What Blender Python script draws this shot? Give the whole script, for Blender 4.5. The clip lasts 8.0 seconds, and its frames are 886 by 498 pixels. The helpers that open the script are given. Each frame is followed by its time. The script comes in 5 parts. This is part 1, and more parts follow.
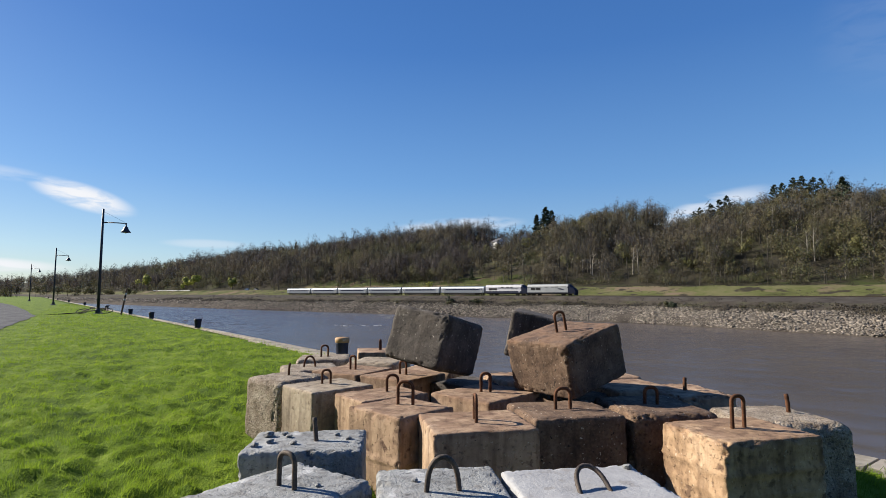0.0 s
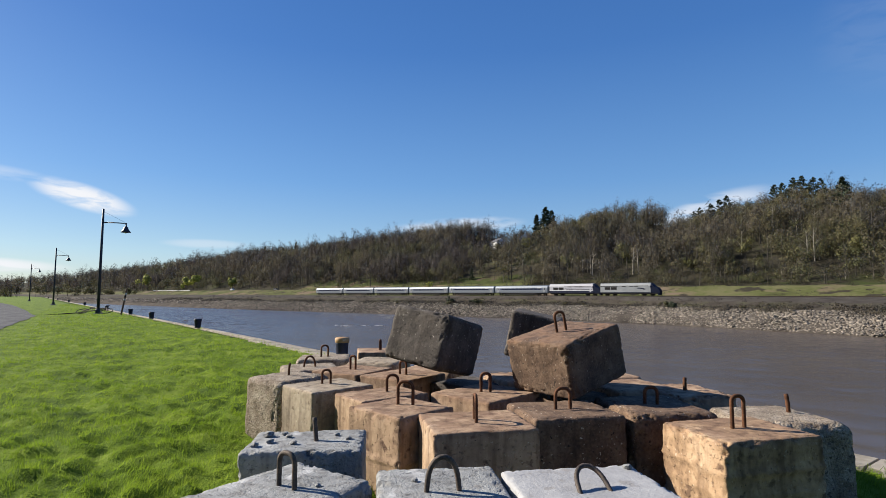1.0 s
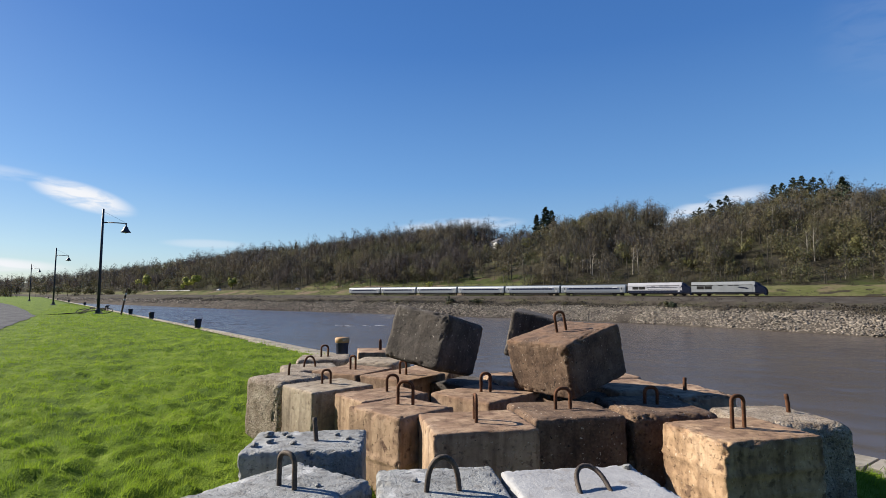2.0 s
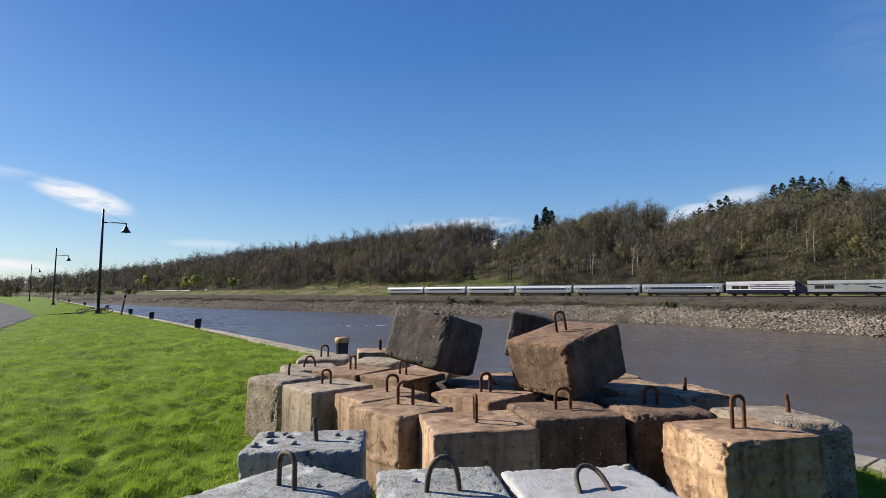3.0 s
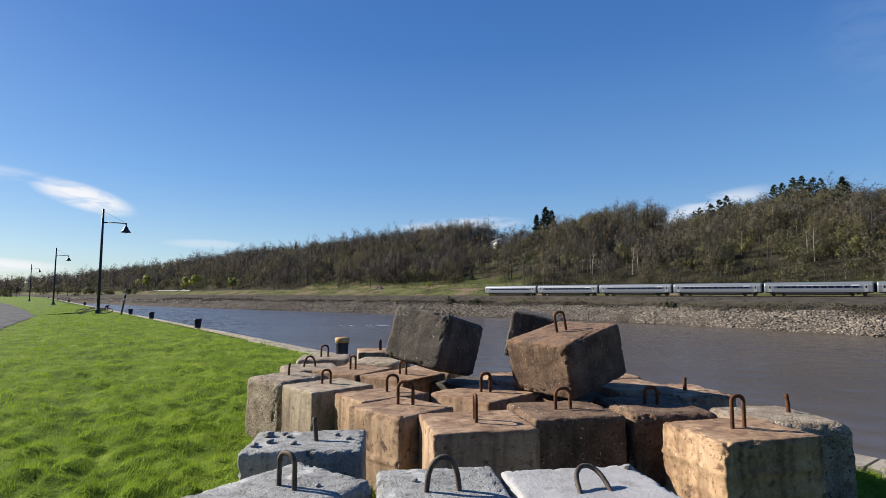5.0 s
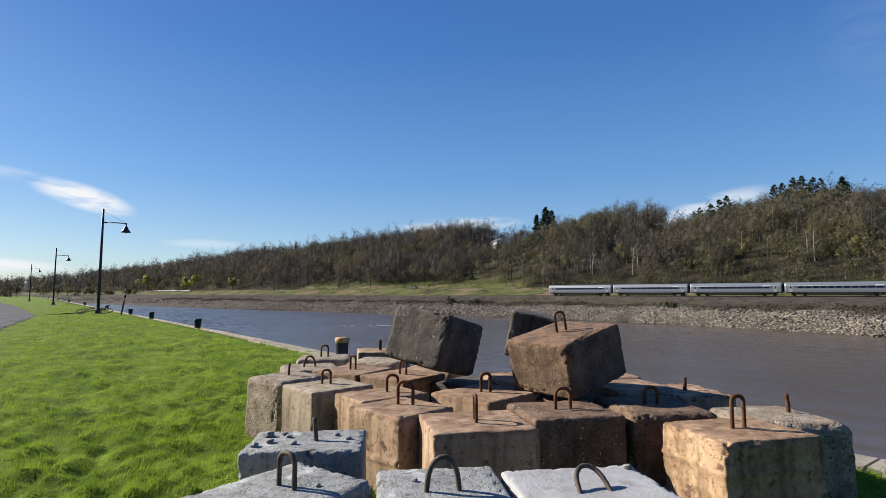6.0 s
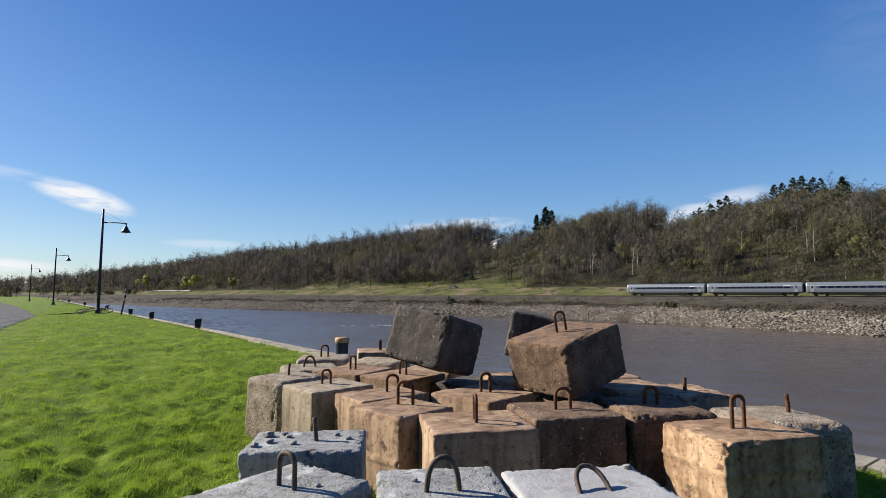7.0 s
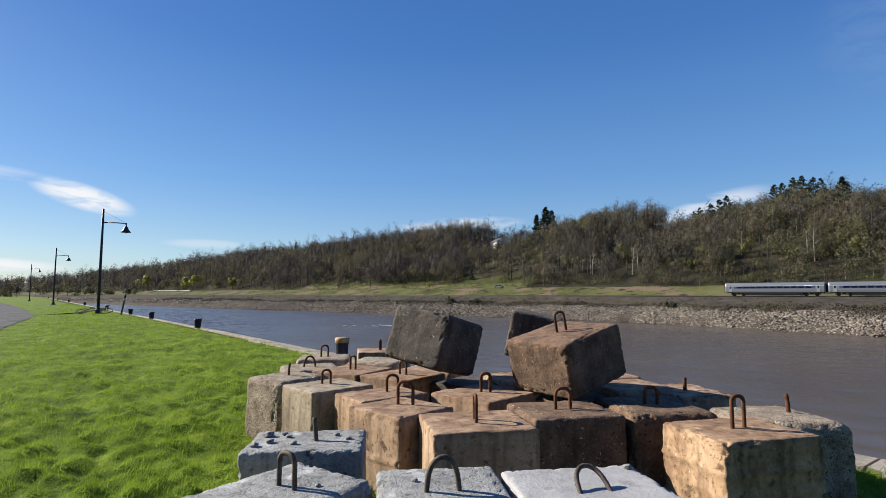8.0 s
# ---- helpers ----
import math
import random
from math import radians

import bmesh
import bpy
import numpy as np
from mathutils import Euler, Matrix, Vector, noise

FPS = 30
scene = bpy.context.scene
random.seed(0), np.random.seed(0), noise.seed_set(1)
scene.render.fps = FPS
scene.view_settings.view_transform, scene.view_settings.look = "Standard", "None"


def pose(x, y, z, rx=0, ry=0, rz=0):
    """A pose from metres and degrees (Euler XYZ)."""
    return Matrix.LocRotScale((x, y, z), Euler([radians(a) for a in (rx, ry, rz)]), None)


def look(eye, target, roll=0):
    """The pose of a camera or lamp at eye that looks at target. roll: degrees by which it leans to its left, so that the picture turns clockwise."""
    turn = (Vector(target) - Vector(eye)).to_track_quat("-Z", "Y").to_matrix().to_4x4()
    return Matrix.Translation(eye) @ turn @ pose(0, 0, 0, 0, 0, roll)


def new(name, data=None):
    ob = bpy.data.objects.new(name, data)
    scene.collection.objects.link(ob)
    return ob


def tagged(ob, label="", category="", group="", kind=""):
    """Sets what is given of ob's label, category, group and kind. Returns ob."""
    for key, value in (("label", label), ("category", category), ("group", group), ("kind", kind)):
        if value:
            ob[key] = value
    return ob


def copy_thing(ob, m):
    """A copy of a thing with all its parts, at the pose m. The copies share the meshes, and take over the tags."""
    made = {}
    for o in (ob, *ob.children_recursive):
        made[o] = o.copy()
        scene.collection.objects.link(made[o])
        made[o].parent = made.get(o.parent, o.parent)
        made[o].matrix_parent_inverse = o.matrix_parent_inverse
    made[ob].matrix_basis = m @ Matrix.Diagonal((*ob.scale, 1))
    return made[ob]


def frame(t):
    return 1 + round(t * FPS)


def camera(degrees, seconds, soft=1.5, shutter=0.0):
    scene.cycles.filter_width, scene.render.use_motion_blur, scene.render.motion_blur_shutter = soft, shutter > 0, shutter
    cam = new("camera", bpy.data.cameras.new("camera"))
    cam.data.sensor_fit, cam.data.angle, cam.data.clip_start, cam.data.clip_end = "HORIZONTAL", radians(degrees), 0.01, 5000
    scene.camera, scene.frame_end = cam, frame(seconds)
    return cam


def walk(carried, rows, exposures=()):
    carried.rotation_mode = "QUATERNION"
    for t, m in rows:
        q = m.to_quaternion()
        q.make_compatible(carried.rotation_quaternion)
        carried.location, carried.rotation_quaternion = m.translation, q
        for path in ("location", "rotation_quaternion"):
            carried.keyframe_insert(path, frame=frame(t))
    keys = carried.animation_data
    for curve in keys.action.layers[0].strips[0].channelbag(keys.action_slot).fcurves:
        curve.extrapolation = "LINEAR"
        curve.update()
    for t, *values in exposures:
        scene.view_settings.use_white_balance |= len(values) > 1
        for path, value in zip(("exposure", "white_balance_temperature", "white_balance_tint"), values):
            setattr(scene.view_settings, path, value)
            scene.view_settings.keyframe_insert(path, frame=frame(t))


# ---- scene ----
cam = camera(79.36, 8.0, soft=0.8)
STAND = pose(0, 0, 1.4, 90 + 4.81, 0, 0)
walk(cam, [(0.0, STAND), (8.0, STAND)])

# ---- light ----
SUN_TO = Vector((-0.955, 0.297, 0.0)).normalized()
SUN_ELEV = radians(29.5)
sun = new("sun", bpy.data.lights.new("sun", "SUN"))
sun.data.energy, sun.data.angle, sun.data.color = 5.0, radians(0.5), (1.0, 0.925, 0.81)
sun.matrix_world = look((0, 0, 0), -(SUN_TO * math.cos(SUN_ELEV) + Vector((0, 0, math.sin(SUN_ELEV)))))
scene.view_settings.exposure = 0.95


def build_world():
    w = bpy.data.worlds.new("sky")
    scene.world = w
    w.use_nodes = True
    nt = w.node_tree
    nt.nodes.clear()
    N = nt.nodes.new
    sky = N("ShaderNodeTexSky")
    sky.sky_type, sky.sun_disc = "NISHITA", False
    sky.sun_elevation = SUN_ELEV
    sky.sun_rotation = math.atan2(SUN_TO.x, SUN_TO.y) % (2 * math.pi)
    sky.air_density, sky.dust_density, sky.ozone_density = 1.0, 0.4, 2.5
    bg, out = N("ShaderNodeBackground"), N("ShaderNodeOutputWorld")
    bg.inputs["Strength"].default_value = 0.0623
    co = N("ShaderNodeTexCoord")
    total = None
    # thin cloud wisps: direction of the middle, half sizes along and up, lean, density
    for az, el, ha, he, lean, dens in (
        (-34.2, 8.6, 4.6, 1.3, -0.26, 1.0), (-42.5, 2.5, 8.5, 0.75, -0.03, 1.0), (-41.0, 1.0, 8.0, 0.55, 0.0, 0.45),
        (-24.0, 4.9, 4.5, 0.55, 0.0, 0.3), (26.6, 7.9, 6.5, 1.7, 0.28, 0.7), (1.5, 7.3, 8.0, 1.0, 0.06, 0.55),
        (-41.5, 10.0, 5.0, 0.8, 0.0, 0.3), (42.0, 22.0, 7.0, 6.0, 0.6, 0.04),
    ):
        a, e = radians(az), radians(el)
        mid = Vector((math.sin(a) * math.cos(e), math.cos(a) * math.cos(e), math.sin(e)))
        right = Vector((math.cos(a), -math.sin(a), 0))
        up = right.cross(mid)
        u = right * math.cos(lean) + up * math.sin(lean)
        v = up * math.cos(lean) - right * math.sin(lean)
        terms = []
        for axis, half in ((u, ha), (v, he)):
            d = N("ShaderNodeVectorMath")
            d.operation = "DOT_PRODUCT"
            nt.links.new(co.outputs["Generated"], d.inputs[0])
            d.inputs[1].default_value = axis / math.sin(radians(half))
            p = N("ShaderNodeMath")
            p.operation = "POWER"
            nt.links.new(d.outputs["Value"], p.inputs[0])
            p.inputs[1].default_value = 2.0
            terms.append(p)
        s = N("ShaderNodeMath")
        s.operation = "ADD"
        nt.links.new(terms[0].outputs[0], s.inputs[0])
        nt.links.new(terms[1].outputs[0], s.inputs[1])
        front = N("ShaderNodeVectorMath")
        front.operation = "DOT_PRODUCT"
        nt.links.new(co.outputs["Generated"], front.inputs[0])
        front.inputs[1].default_value = mid
        near = N("ShaderNodeMath")
        near.operation = "GREATER_THAN"
        nt.links.new(front.outputs["Value"], near.inputs[0])
        m = N("ShaderNodeMapRange")
        m.interpolation_type = "SMOOTHSTEP"
        nt.links.new(s.outputs[0], m.inputs[0])
        m.inputs[1].default_value, m.inputs[2].default_value = 1.0, 0.0
        m.inputs[3].default_value, m.inputs[4].default_value = 0.0, dens
        k = N("ShaderNodeMath")
        k.operation = "MULTIPLY"
        nt.links.new(m.outputs[0], k.inputs[0])
        nt.links.new(near.outputs[0], k.inputs[1])
        if total is None:
            total = k
        else:
            t = N("ShaderNodeMath")
            t.operation = "MAXIMUM"
            nt.links.new(total.outputs[0], t.inputs[0])
            nt.links.new(k.outputs[0], t.inputs[1])
            total = t
    mp = N("ShaderNodeMapping")
    mp.inputs["Scale"].default_value = (7, 7, 26)
    mp.inputs["Rotation"].default_value = (0.0, 0.18, 0.0)
    mp.inputs["Location"].default_value = (0.9, 0.3, 1.7)
    nt.links.new(co.outputs["Generated"], mp.inputs[0])
    nz = N("ShaderNodeTexNoise")
    nz.inputs["Scale"].default_value, nz.inputs["Detail"].default_value = 2.2, 9
    nz.inputs["Distortion"].default_value = 0.5
    nt.links.new(mp.outputs[0], nz.inputs[0])
    rmp = N("ShaderNodeMapRange")
    nt.links.new(nz.outputs[0], rmp.inputs[0])
    rmp.inputs[1].default_value, rmp.inputs[2].default_value = 0.32, 0.54
    mul = N("ShaderNodeMath")
    mul.operation = "MULTIPLY"
    nt.links.new(total.outputs[0], mul.inputs[0])
    nt.links.new(rmp.outputs[0], mul.inputs[1])
    mix = N("ShaderNodeMixRGB")
    nt.links.new(mul.outputs[0], mix.inputs[0])
    sat = N("ShaderNodeHueSaturation")
    sat.inputs["Saturation"].default_value = 1.35
    sat.inputs["Hue"].default_value = 0.512
    nt.links.new(sky.outputs[0], sat.inputs["Color"])
    # the clear blue of the dry spring air, paler towards the horizon, evens out the texture's own gradient
    sep, grad, even = N("ShaderNodeSeparateXYZ"), N("ShaderNodeValToRGB"), N("ShaderNodeMixRGB")
    nt.links.new(co.outputs["Generated"], sep.inputs[0])
    nt.links.new(sep.outputs["Z"], grad.inputs[0])
    els = grad.color_ramp.elements
    while len(els) < 5:
        els.new(0.5)
    for e_, (pos, c) in zip(els, ((0.0, (0.45, 0.60, 0.76)), (0.08, (0.335, 0.545, 0.785)), (0.2, (0.19, 0.41, 0.77)), (0.42, (0.085, 0.235, 0.60)), (0.7, (0.05, 0.15, 0.45)))):
        e_.position, e_.color = pos, (*c, 1)
    lift = N("ShaderNodeMixRGB")
    lift.blend_type, lift.inputs[0].default_value = "MULTIPLY", 1.0
    nt.links.new(grad.outputs[0], lift.inputs[1])
    lift.inputs[2].default_value = (8.3, 8.3, 8.3, 1)
    even.inputs[0].default_value = 0.6
    nt.links.new(sat.outputs[0], even.inputs[1])
    nt.links.new(lift.outputs[0], even.inputs[2])
    nt.links.new(even.outputs[0], mix.inputs[1])
    mix.inputs[2].default_value = (7.6, 7.7, 8.0, 1)
    nt.links.new(mix.outputs[0], bg.inputs[0])
    nt.links.new(bg.outputs[0], out.inputs[0])


build_world()

# ---- materials ----


DEPTH = 0.82  # one factor on all base colours


def mat(name, colours, rough=0.85, scale=3.0, bump=0.15, bscale=None, metal=0.0, depth=0.02, island=0.0, rand=0.0, spots=None, stretch=None, spec=0.4, thin=0.0, streak=0.0, pits=0.0, wash=0.0, sparse=0.0, top=0.6):
    """Two scales of noise between the given colours, with fine relief. spots: (colour, scale, threshold) of a third layer."""
    colours = [tuple(v * DEPTH for v in c) for c in colours]
    spots = [(tuple(v * DEPTH for v in c), s, th) for c, s, th in spots or ()]
    m = bpy.data.materials.new(name)
    m.use_nodes = True
    nt = m.node_tree
    N, L = nt.nodes.new, nt.links.new
    b = nt.nodes["Principled BSDF"]
    b.inputs["Roughness"].default_value = rough
    b.inputs["Metallic"].default_value = metal
    b.inputs["Specular IOR Level"].default_value = spec
    co = N("ShaderNodeTexCoord")
    vec = co.outputs["Object"]
    if stretch:
        mp = N("ShaderNodeMapping")
        mp.inputs["Scale"].default_value = stretch
        L(vec, mp.inputs[0])
        vec = mp.outputs[0]
    n1, n2 = N("ShaderNodeTexNoise"), N("ShaderNodeTexNoise")
    for n, s, d in ((n1, scale, 4), (n2, scale * 9.3, 6)):
        n.inputs["Scale"].default_value, n.inputs["Detail"].default_value = s, d
        L(vec, n.inputs[0])
    add = N("ShaderNodeMath")
    add.operation = "MULTIPLY_ADD"
    L(n2.outputs[0], add.inputs[0])
    add.inputs[1].default_value = 0.55
    L(n1.outputs[0], add.inputs[2])
    fac = add.outputs[0]
    lo, hi = 0.55, 1.0
    for use, kind, sock in ((island, "ShaderNodeNewGeometry", "Random Per Island"), (rand, "ShaderNodeObjectInfo", "Random")):
        if use:
            g, a2 = N(kind), N("ShaderNodeMath")
            a2.operation = "MULTIPLY_ADD"
            L(g.outputs[sock], a2.inputs[0])
            a2.inputs[1].default_value = use
            L(fac, a2.inputs[2])
            fac = a2.outputs[0]
            hi += use
    rng = N("ShaderNodeMapRange")
    rng.inputs[1].default_value, rng.inputs[2].default_value = lo, hi
    L(fac, rng.inputs[0])
    ramp = N("ShaderNodeValToRGB")
    els = ramp.color_ramp.elements
    while len(els) < len(colours):
        els.new(0.5)
    for i, c in enumerate(colours):
        els[i].position, els[i].color = i / max(1, len(colours) - 1), (*c, 1)
    L(rng.outputs[0], ramp.inputs[0])
    colour = ramp.outputs[0]
    if spots:
        for c, s, th in spots:
            n3, r3, mx = N("ShaderNodeTexNoise"), N("ShaderNodeMapRange"), N("ShaderNodeMixRGB")
            n3.inputs["Scale"].default_value, n3.inputs["Detail"].default_value = s, 5
            L(vec, n3.inputs[0])
            r3.inputs[1].default_value, r3.inputs[2].default_value = th, th + 0.07
            L(n3.outputs[0], r3.inputs[0])
            L(r3.outputs[0], mx.inputs[0])
            L(colour, mx.inputs[1])
            mx.inputs[2].default_value = (*c, 1)
            colour = mx.outputs[0]
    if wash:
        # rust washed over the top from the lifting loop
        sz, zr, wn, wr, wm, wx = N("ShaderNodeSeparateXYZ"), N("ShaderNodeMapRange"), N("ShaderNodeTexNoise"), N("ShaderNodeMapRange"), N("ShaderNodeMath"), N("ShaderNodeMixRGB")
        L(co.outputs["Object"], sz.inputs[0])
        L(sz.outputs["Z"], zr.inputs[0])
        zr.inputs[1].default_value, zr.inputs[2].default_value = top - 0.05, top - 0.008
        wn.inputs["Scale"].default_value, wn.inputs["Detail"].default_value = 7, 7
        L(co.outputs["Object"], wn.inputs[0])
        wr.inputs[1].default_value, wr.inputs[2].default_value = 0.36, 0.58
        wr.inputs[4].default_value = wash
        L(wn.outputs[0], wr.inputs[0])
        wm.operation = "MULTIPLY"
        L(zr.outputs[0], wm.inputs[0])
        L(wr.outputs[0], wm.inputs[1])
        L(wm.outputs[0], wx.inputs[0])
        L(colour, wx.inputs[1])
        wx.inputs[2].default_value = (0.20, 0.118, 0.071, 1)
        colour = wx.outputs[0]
    if streak:
        # rain and rust runs down the faces
        mp2, n4, r4, mx = N("ShaderNodeMapping"), N("ShaderNodeTexNoise"), N("ShaderNodeMapRange"), N("ShaderNodeMixRGB")
        mp2.inputs["Scale"].default_value = (9, 9, 1.1)
        L(co.outputs["Object"], mp2.inputs[0])
        L(mp2.outputs[0], n4.inputs[0])
        n4.inputs["Scale"].default_value, n4.inputs["Detail"].default_value = 1.6, 6
        r4.inputs[1].default_value, r4.inputs[2].default_value = 0.48, 0.66
        r4.inputs[4].default_value = streak
        L(n4.outputs[0], r4.inputs[0])
        L(r4.outputs[0], mx.inputs[0])
        mx.blend_type = "MULTIPLY"
        L(colour, mx.inputs[1])
        mx.inputs[2].default_value = (0.42, 0.38, 0.36, 1)
        colour = mx.outputs[0]
    L(colour, b.inputs["Base Color"])
    if thin:
        tr, ms = N("ShaderNodeBsdfTranslucent"), N("ShaderNodeMixShader")
        L(colour, tr.inputs["Color"])
        ms.inputs[0].default_value = thin
        L(b.outputs[0], ms.inputs[1])
        L(tr.outputs[0], ms.inputs[2])
        L(ms.outputs[0], nt.nodes["Material Output"].inputs["Surface"])
    if sparse:
        # a spray of fine twigs or small leaves lets part of the light between them
        gap, ms = N("ShaderNodeBsdfTransparent"), N("ShaderNodeMixShader")
        ms.inputs[0].default_value = sparse
        L(nt.nodes["Material Output"].inputs["Surface"].links[0].from_socket, ms.inputs[1])
        L(gap.outputs[0], ms.inputs[2])
        L(ms.outputs[0], nt.nodes["Material Output"].inputs["Surface"])
    if bump:
        bn, bp = N("ShaderNodeTexNoise"), N("ShaderNodeBump")
        bn.inputs["Scale"].default_value, bn.inputs["Detail"].default_value = bscale or scale * 14, 8
        L(vec, bn.inputs[0])
        L(bn.outputs[0], bp.inputs["Height"])
        bp.inputs["Strength"].default_value, bp.inputs["Distance"].default_value = bump, depth
        if pits:
            # air holes and broken aggregate
            pn, pr, pb = N("ShaderNodeTexNoise"), N("ShaderNodeMapRange"), N("ShaderNodeBump")
            pn.inputs["Scale"].default_value, pn.inputs["Detail"].default_value = 52, 3
            L(vec, pn.inputs[0])
            pr.inputs[1].default_value, pr.inputs[2].default_value = 0.60, 0.70
            pr.inputs[3].default_value, pr.inputs[4].default_value = 1.0, 0.0
            L(pn.outputs[0], pr.inputs[0])
            L(pr.outputs[0], pb.inputs["Height"])
            pb.inputs["Strength"].default_value, pb.inputs["Distance"].default_value = pits, 0.008
            L(pb.outputs[0], bp.inputs["Normal"])
        L(bp.outputs[0], b.inputs["Normal"])
    return m


M = {}
M["lawn"] = mat("lawn", [(0.05, 0.09, 0.008), (0.115, 0.18, 0.014), (0.20, 0.27, 0.028)], 0.95, 1.4, 0.9, 60, depth=0.03, spec=0.1)
M["blade"] = mat("grass_blade", [(0.092, 0.165, 0.013), (0.218, 0.33, 0.026), (0.345, 0.445, 0.05)], 0.85, 0.9, 0, island=0.2, thin=0.45, spec=0.1)
M["path"] = mat("gravel_path", [(0.07, 0.07, 0.075), (0.12, 0.12, 0.125), (0.18, 0.175, 0.17)], 0.95, 1.5, 0.5, 40, spec=0.05)
M["kerb"] = mat("pale_concrete", [(0.18, 0.155, 0.115), (0.28, 0.245, 0.19), (0.38, 0.335, 0.27)], 0.9, 1.6, 0.4, 40, spots=[((0.13, 0.12, 0.07), 5, 0.58)])
M["mud"] = mat("river_bed", [(0.10, 0.08, 0.06), (0.16, 0.13, 0.10)], 0.9, 0.1, 0)
M["bank"] = mat("bank_earth", [(0.042, 0.036, 0.03), (0.08, 0.068, 0.056), (0.125, 0.106, 0.086)], 0.95, 0.2, 0.4, 3, depth=0.2, spec=0.05)
M["bench"] = mat("dry_bank_soil", [(0.045, 0.038, 0.031), (0.075, 0.064, 0.05), (0.085, 0.084, 0.046)], 0.95, 0.12, 0.4, 2, depth=0.2, spec=0.05)
M["ballast"] = mat("ballast", [(0.046, 0.04, 0.034), (0.075, 0.065, 0.055), (0.10, 0.09, 0.077)], 0.95, 0.25, 0.4, 3, depth=0.1, spec=0.05)
M["meadow"] = mat("meadow", [(0.065, 0.068, 0.028), (0.11, 0.118, 0.042), (0.16, 0.15, 0.072)], 0.95, 0.07, 0.4, 2, spots=[((0.19, 0.145, 0.095), 0.05, 0.53), ((0.05, 0.043, 0.03), 0.16, 0.57), ((0.09, 0.115, 0.03), 0.3, 0.62)], spec=0.05)
M["litter"] = mat("forest_floor", [(0.028, 0.026, 0.018), (0.05, 0.044, 0.03), (0.05, 0.062, 0.022)], 0.95, 0.04, 0.5, 1.5, depth=0.4, spec=0.05)
M["slope"] = mat("brushy_green_slope", [(0.035, 0.04, 0.016), (0.06, 0.072, 0.024), (0.09, 0.10, 0.036)], 0.95, 0.08, 0.5, 1.2, depth=0.4, spots=[((0.09, 0.07, 0.045), 0.12, 0.55)], spec=0.05)
M["asphalt"] = mat("asphalt", [(0.05, 0.05, 0.05), (0.09, 0.09, 0.09)], 0.9, 0.3, 0)
M["rock"] = mat("river_rock", [(0.045, 0.039, 0.033), (0.165, 0.142, 0.115), (0.38, 0.325, 0.262)], 0.9, 0.15, 0.3, 4, island=0.9, depth=0.1)
M["boulder"] = mat("boulder", [(0.09, 0.076, 0.06), (0.19, 0.16, 0.125), (0.34, 0.285, 0.22)], 0.9, 1.5, 0.4, 8, rand=0.6, depth=0.05)
M["rust"] = mat("rusty_steel", [(0.05, 0.022, 0.012), (0.13, 0.055, 0.025), (0.22, 0.10, 0.05)], 0.85, 14, 0.4, 120, metal=0.3, depth=0.003)
M["greysteel"] = mat("weathered_steel", [(0.05, 0.04, 0.035), (0.11, 0.09, 0.075), (0.24, 0.16, 0.11)], 0.75, 12, 0.4, 120, metal=0.4, depth=0.003)
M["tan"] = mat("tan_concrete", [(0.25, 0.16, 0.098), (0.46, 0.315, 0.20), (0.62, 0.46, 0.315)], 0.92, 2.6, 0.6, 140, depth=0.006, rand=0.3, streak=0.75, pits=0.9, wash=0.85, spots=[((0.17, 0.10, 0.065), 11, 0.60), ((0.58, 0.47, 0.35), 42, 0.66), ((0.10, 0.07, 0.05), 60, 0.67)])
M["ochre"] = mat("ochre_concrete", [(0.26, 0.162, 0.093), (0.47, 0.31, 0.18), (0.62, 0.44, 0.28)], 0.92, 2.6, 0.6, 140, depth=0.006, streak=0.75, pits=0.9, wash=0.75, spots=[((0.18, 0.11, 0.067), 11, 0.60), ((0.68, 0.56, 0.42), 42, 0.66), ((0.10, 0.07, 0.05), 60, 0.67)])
M["sand"] = mat("grey_tan_concrete", [(0.24, 0.19, 0.135), (0.37, 0.30, 0.215), (0.49, 0.415, 0.31)], 0.92, 2.8, 0.6, 140, depth=0.006, streak=0.7, pits=0.9, spots=[((0.20, 0.145, 0.10), 11, 0.60), ((0.55, 0.48, 0.38), 42, 0.66)])
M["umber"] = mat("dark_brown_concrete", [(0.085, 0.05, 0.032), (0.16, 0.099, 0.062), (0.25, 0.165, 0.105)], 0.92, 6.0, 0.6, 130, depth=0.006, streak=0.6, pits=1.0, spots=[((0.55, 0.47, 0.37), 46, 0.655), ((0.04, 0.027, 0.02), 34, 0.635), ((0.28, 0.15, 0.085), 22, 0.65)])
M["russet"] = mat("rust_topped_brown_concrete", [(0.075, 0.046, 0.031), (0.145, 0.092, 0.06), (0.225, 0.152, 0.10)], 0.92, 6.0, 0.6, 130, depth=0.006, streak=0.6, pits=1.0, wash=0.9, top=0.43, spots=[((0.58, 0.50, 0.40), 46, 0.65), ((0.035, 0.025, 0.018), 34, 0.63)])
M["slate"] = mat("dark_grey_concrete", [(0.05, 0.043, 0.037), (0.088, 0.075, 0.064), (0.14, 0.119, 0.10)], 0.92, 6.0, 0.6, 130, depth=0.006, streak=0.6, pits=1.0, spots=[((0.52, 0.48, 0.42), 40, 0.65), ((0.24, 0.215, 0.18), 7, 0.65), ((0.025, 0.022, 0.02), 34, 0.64)])
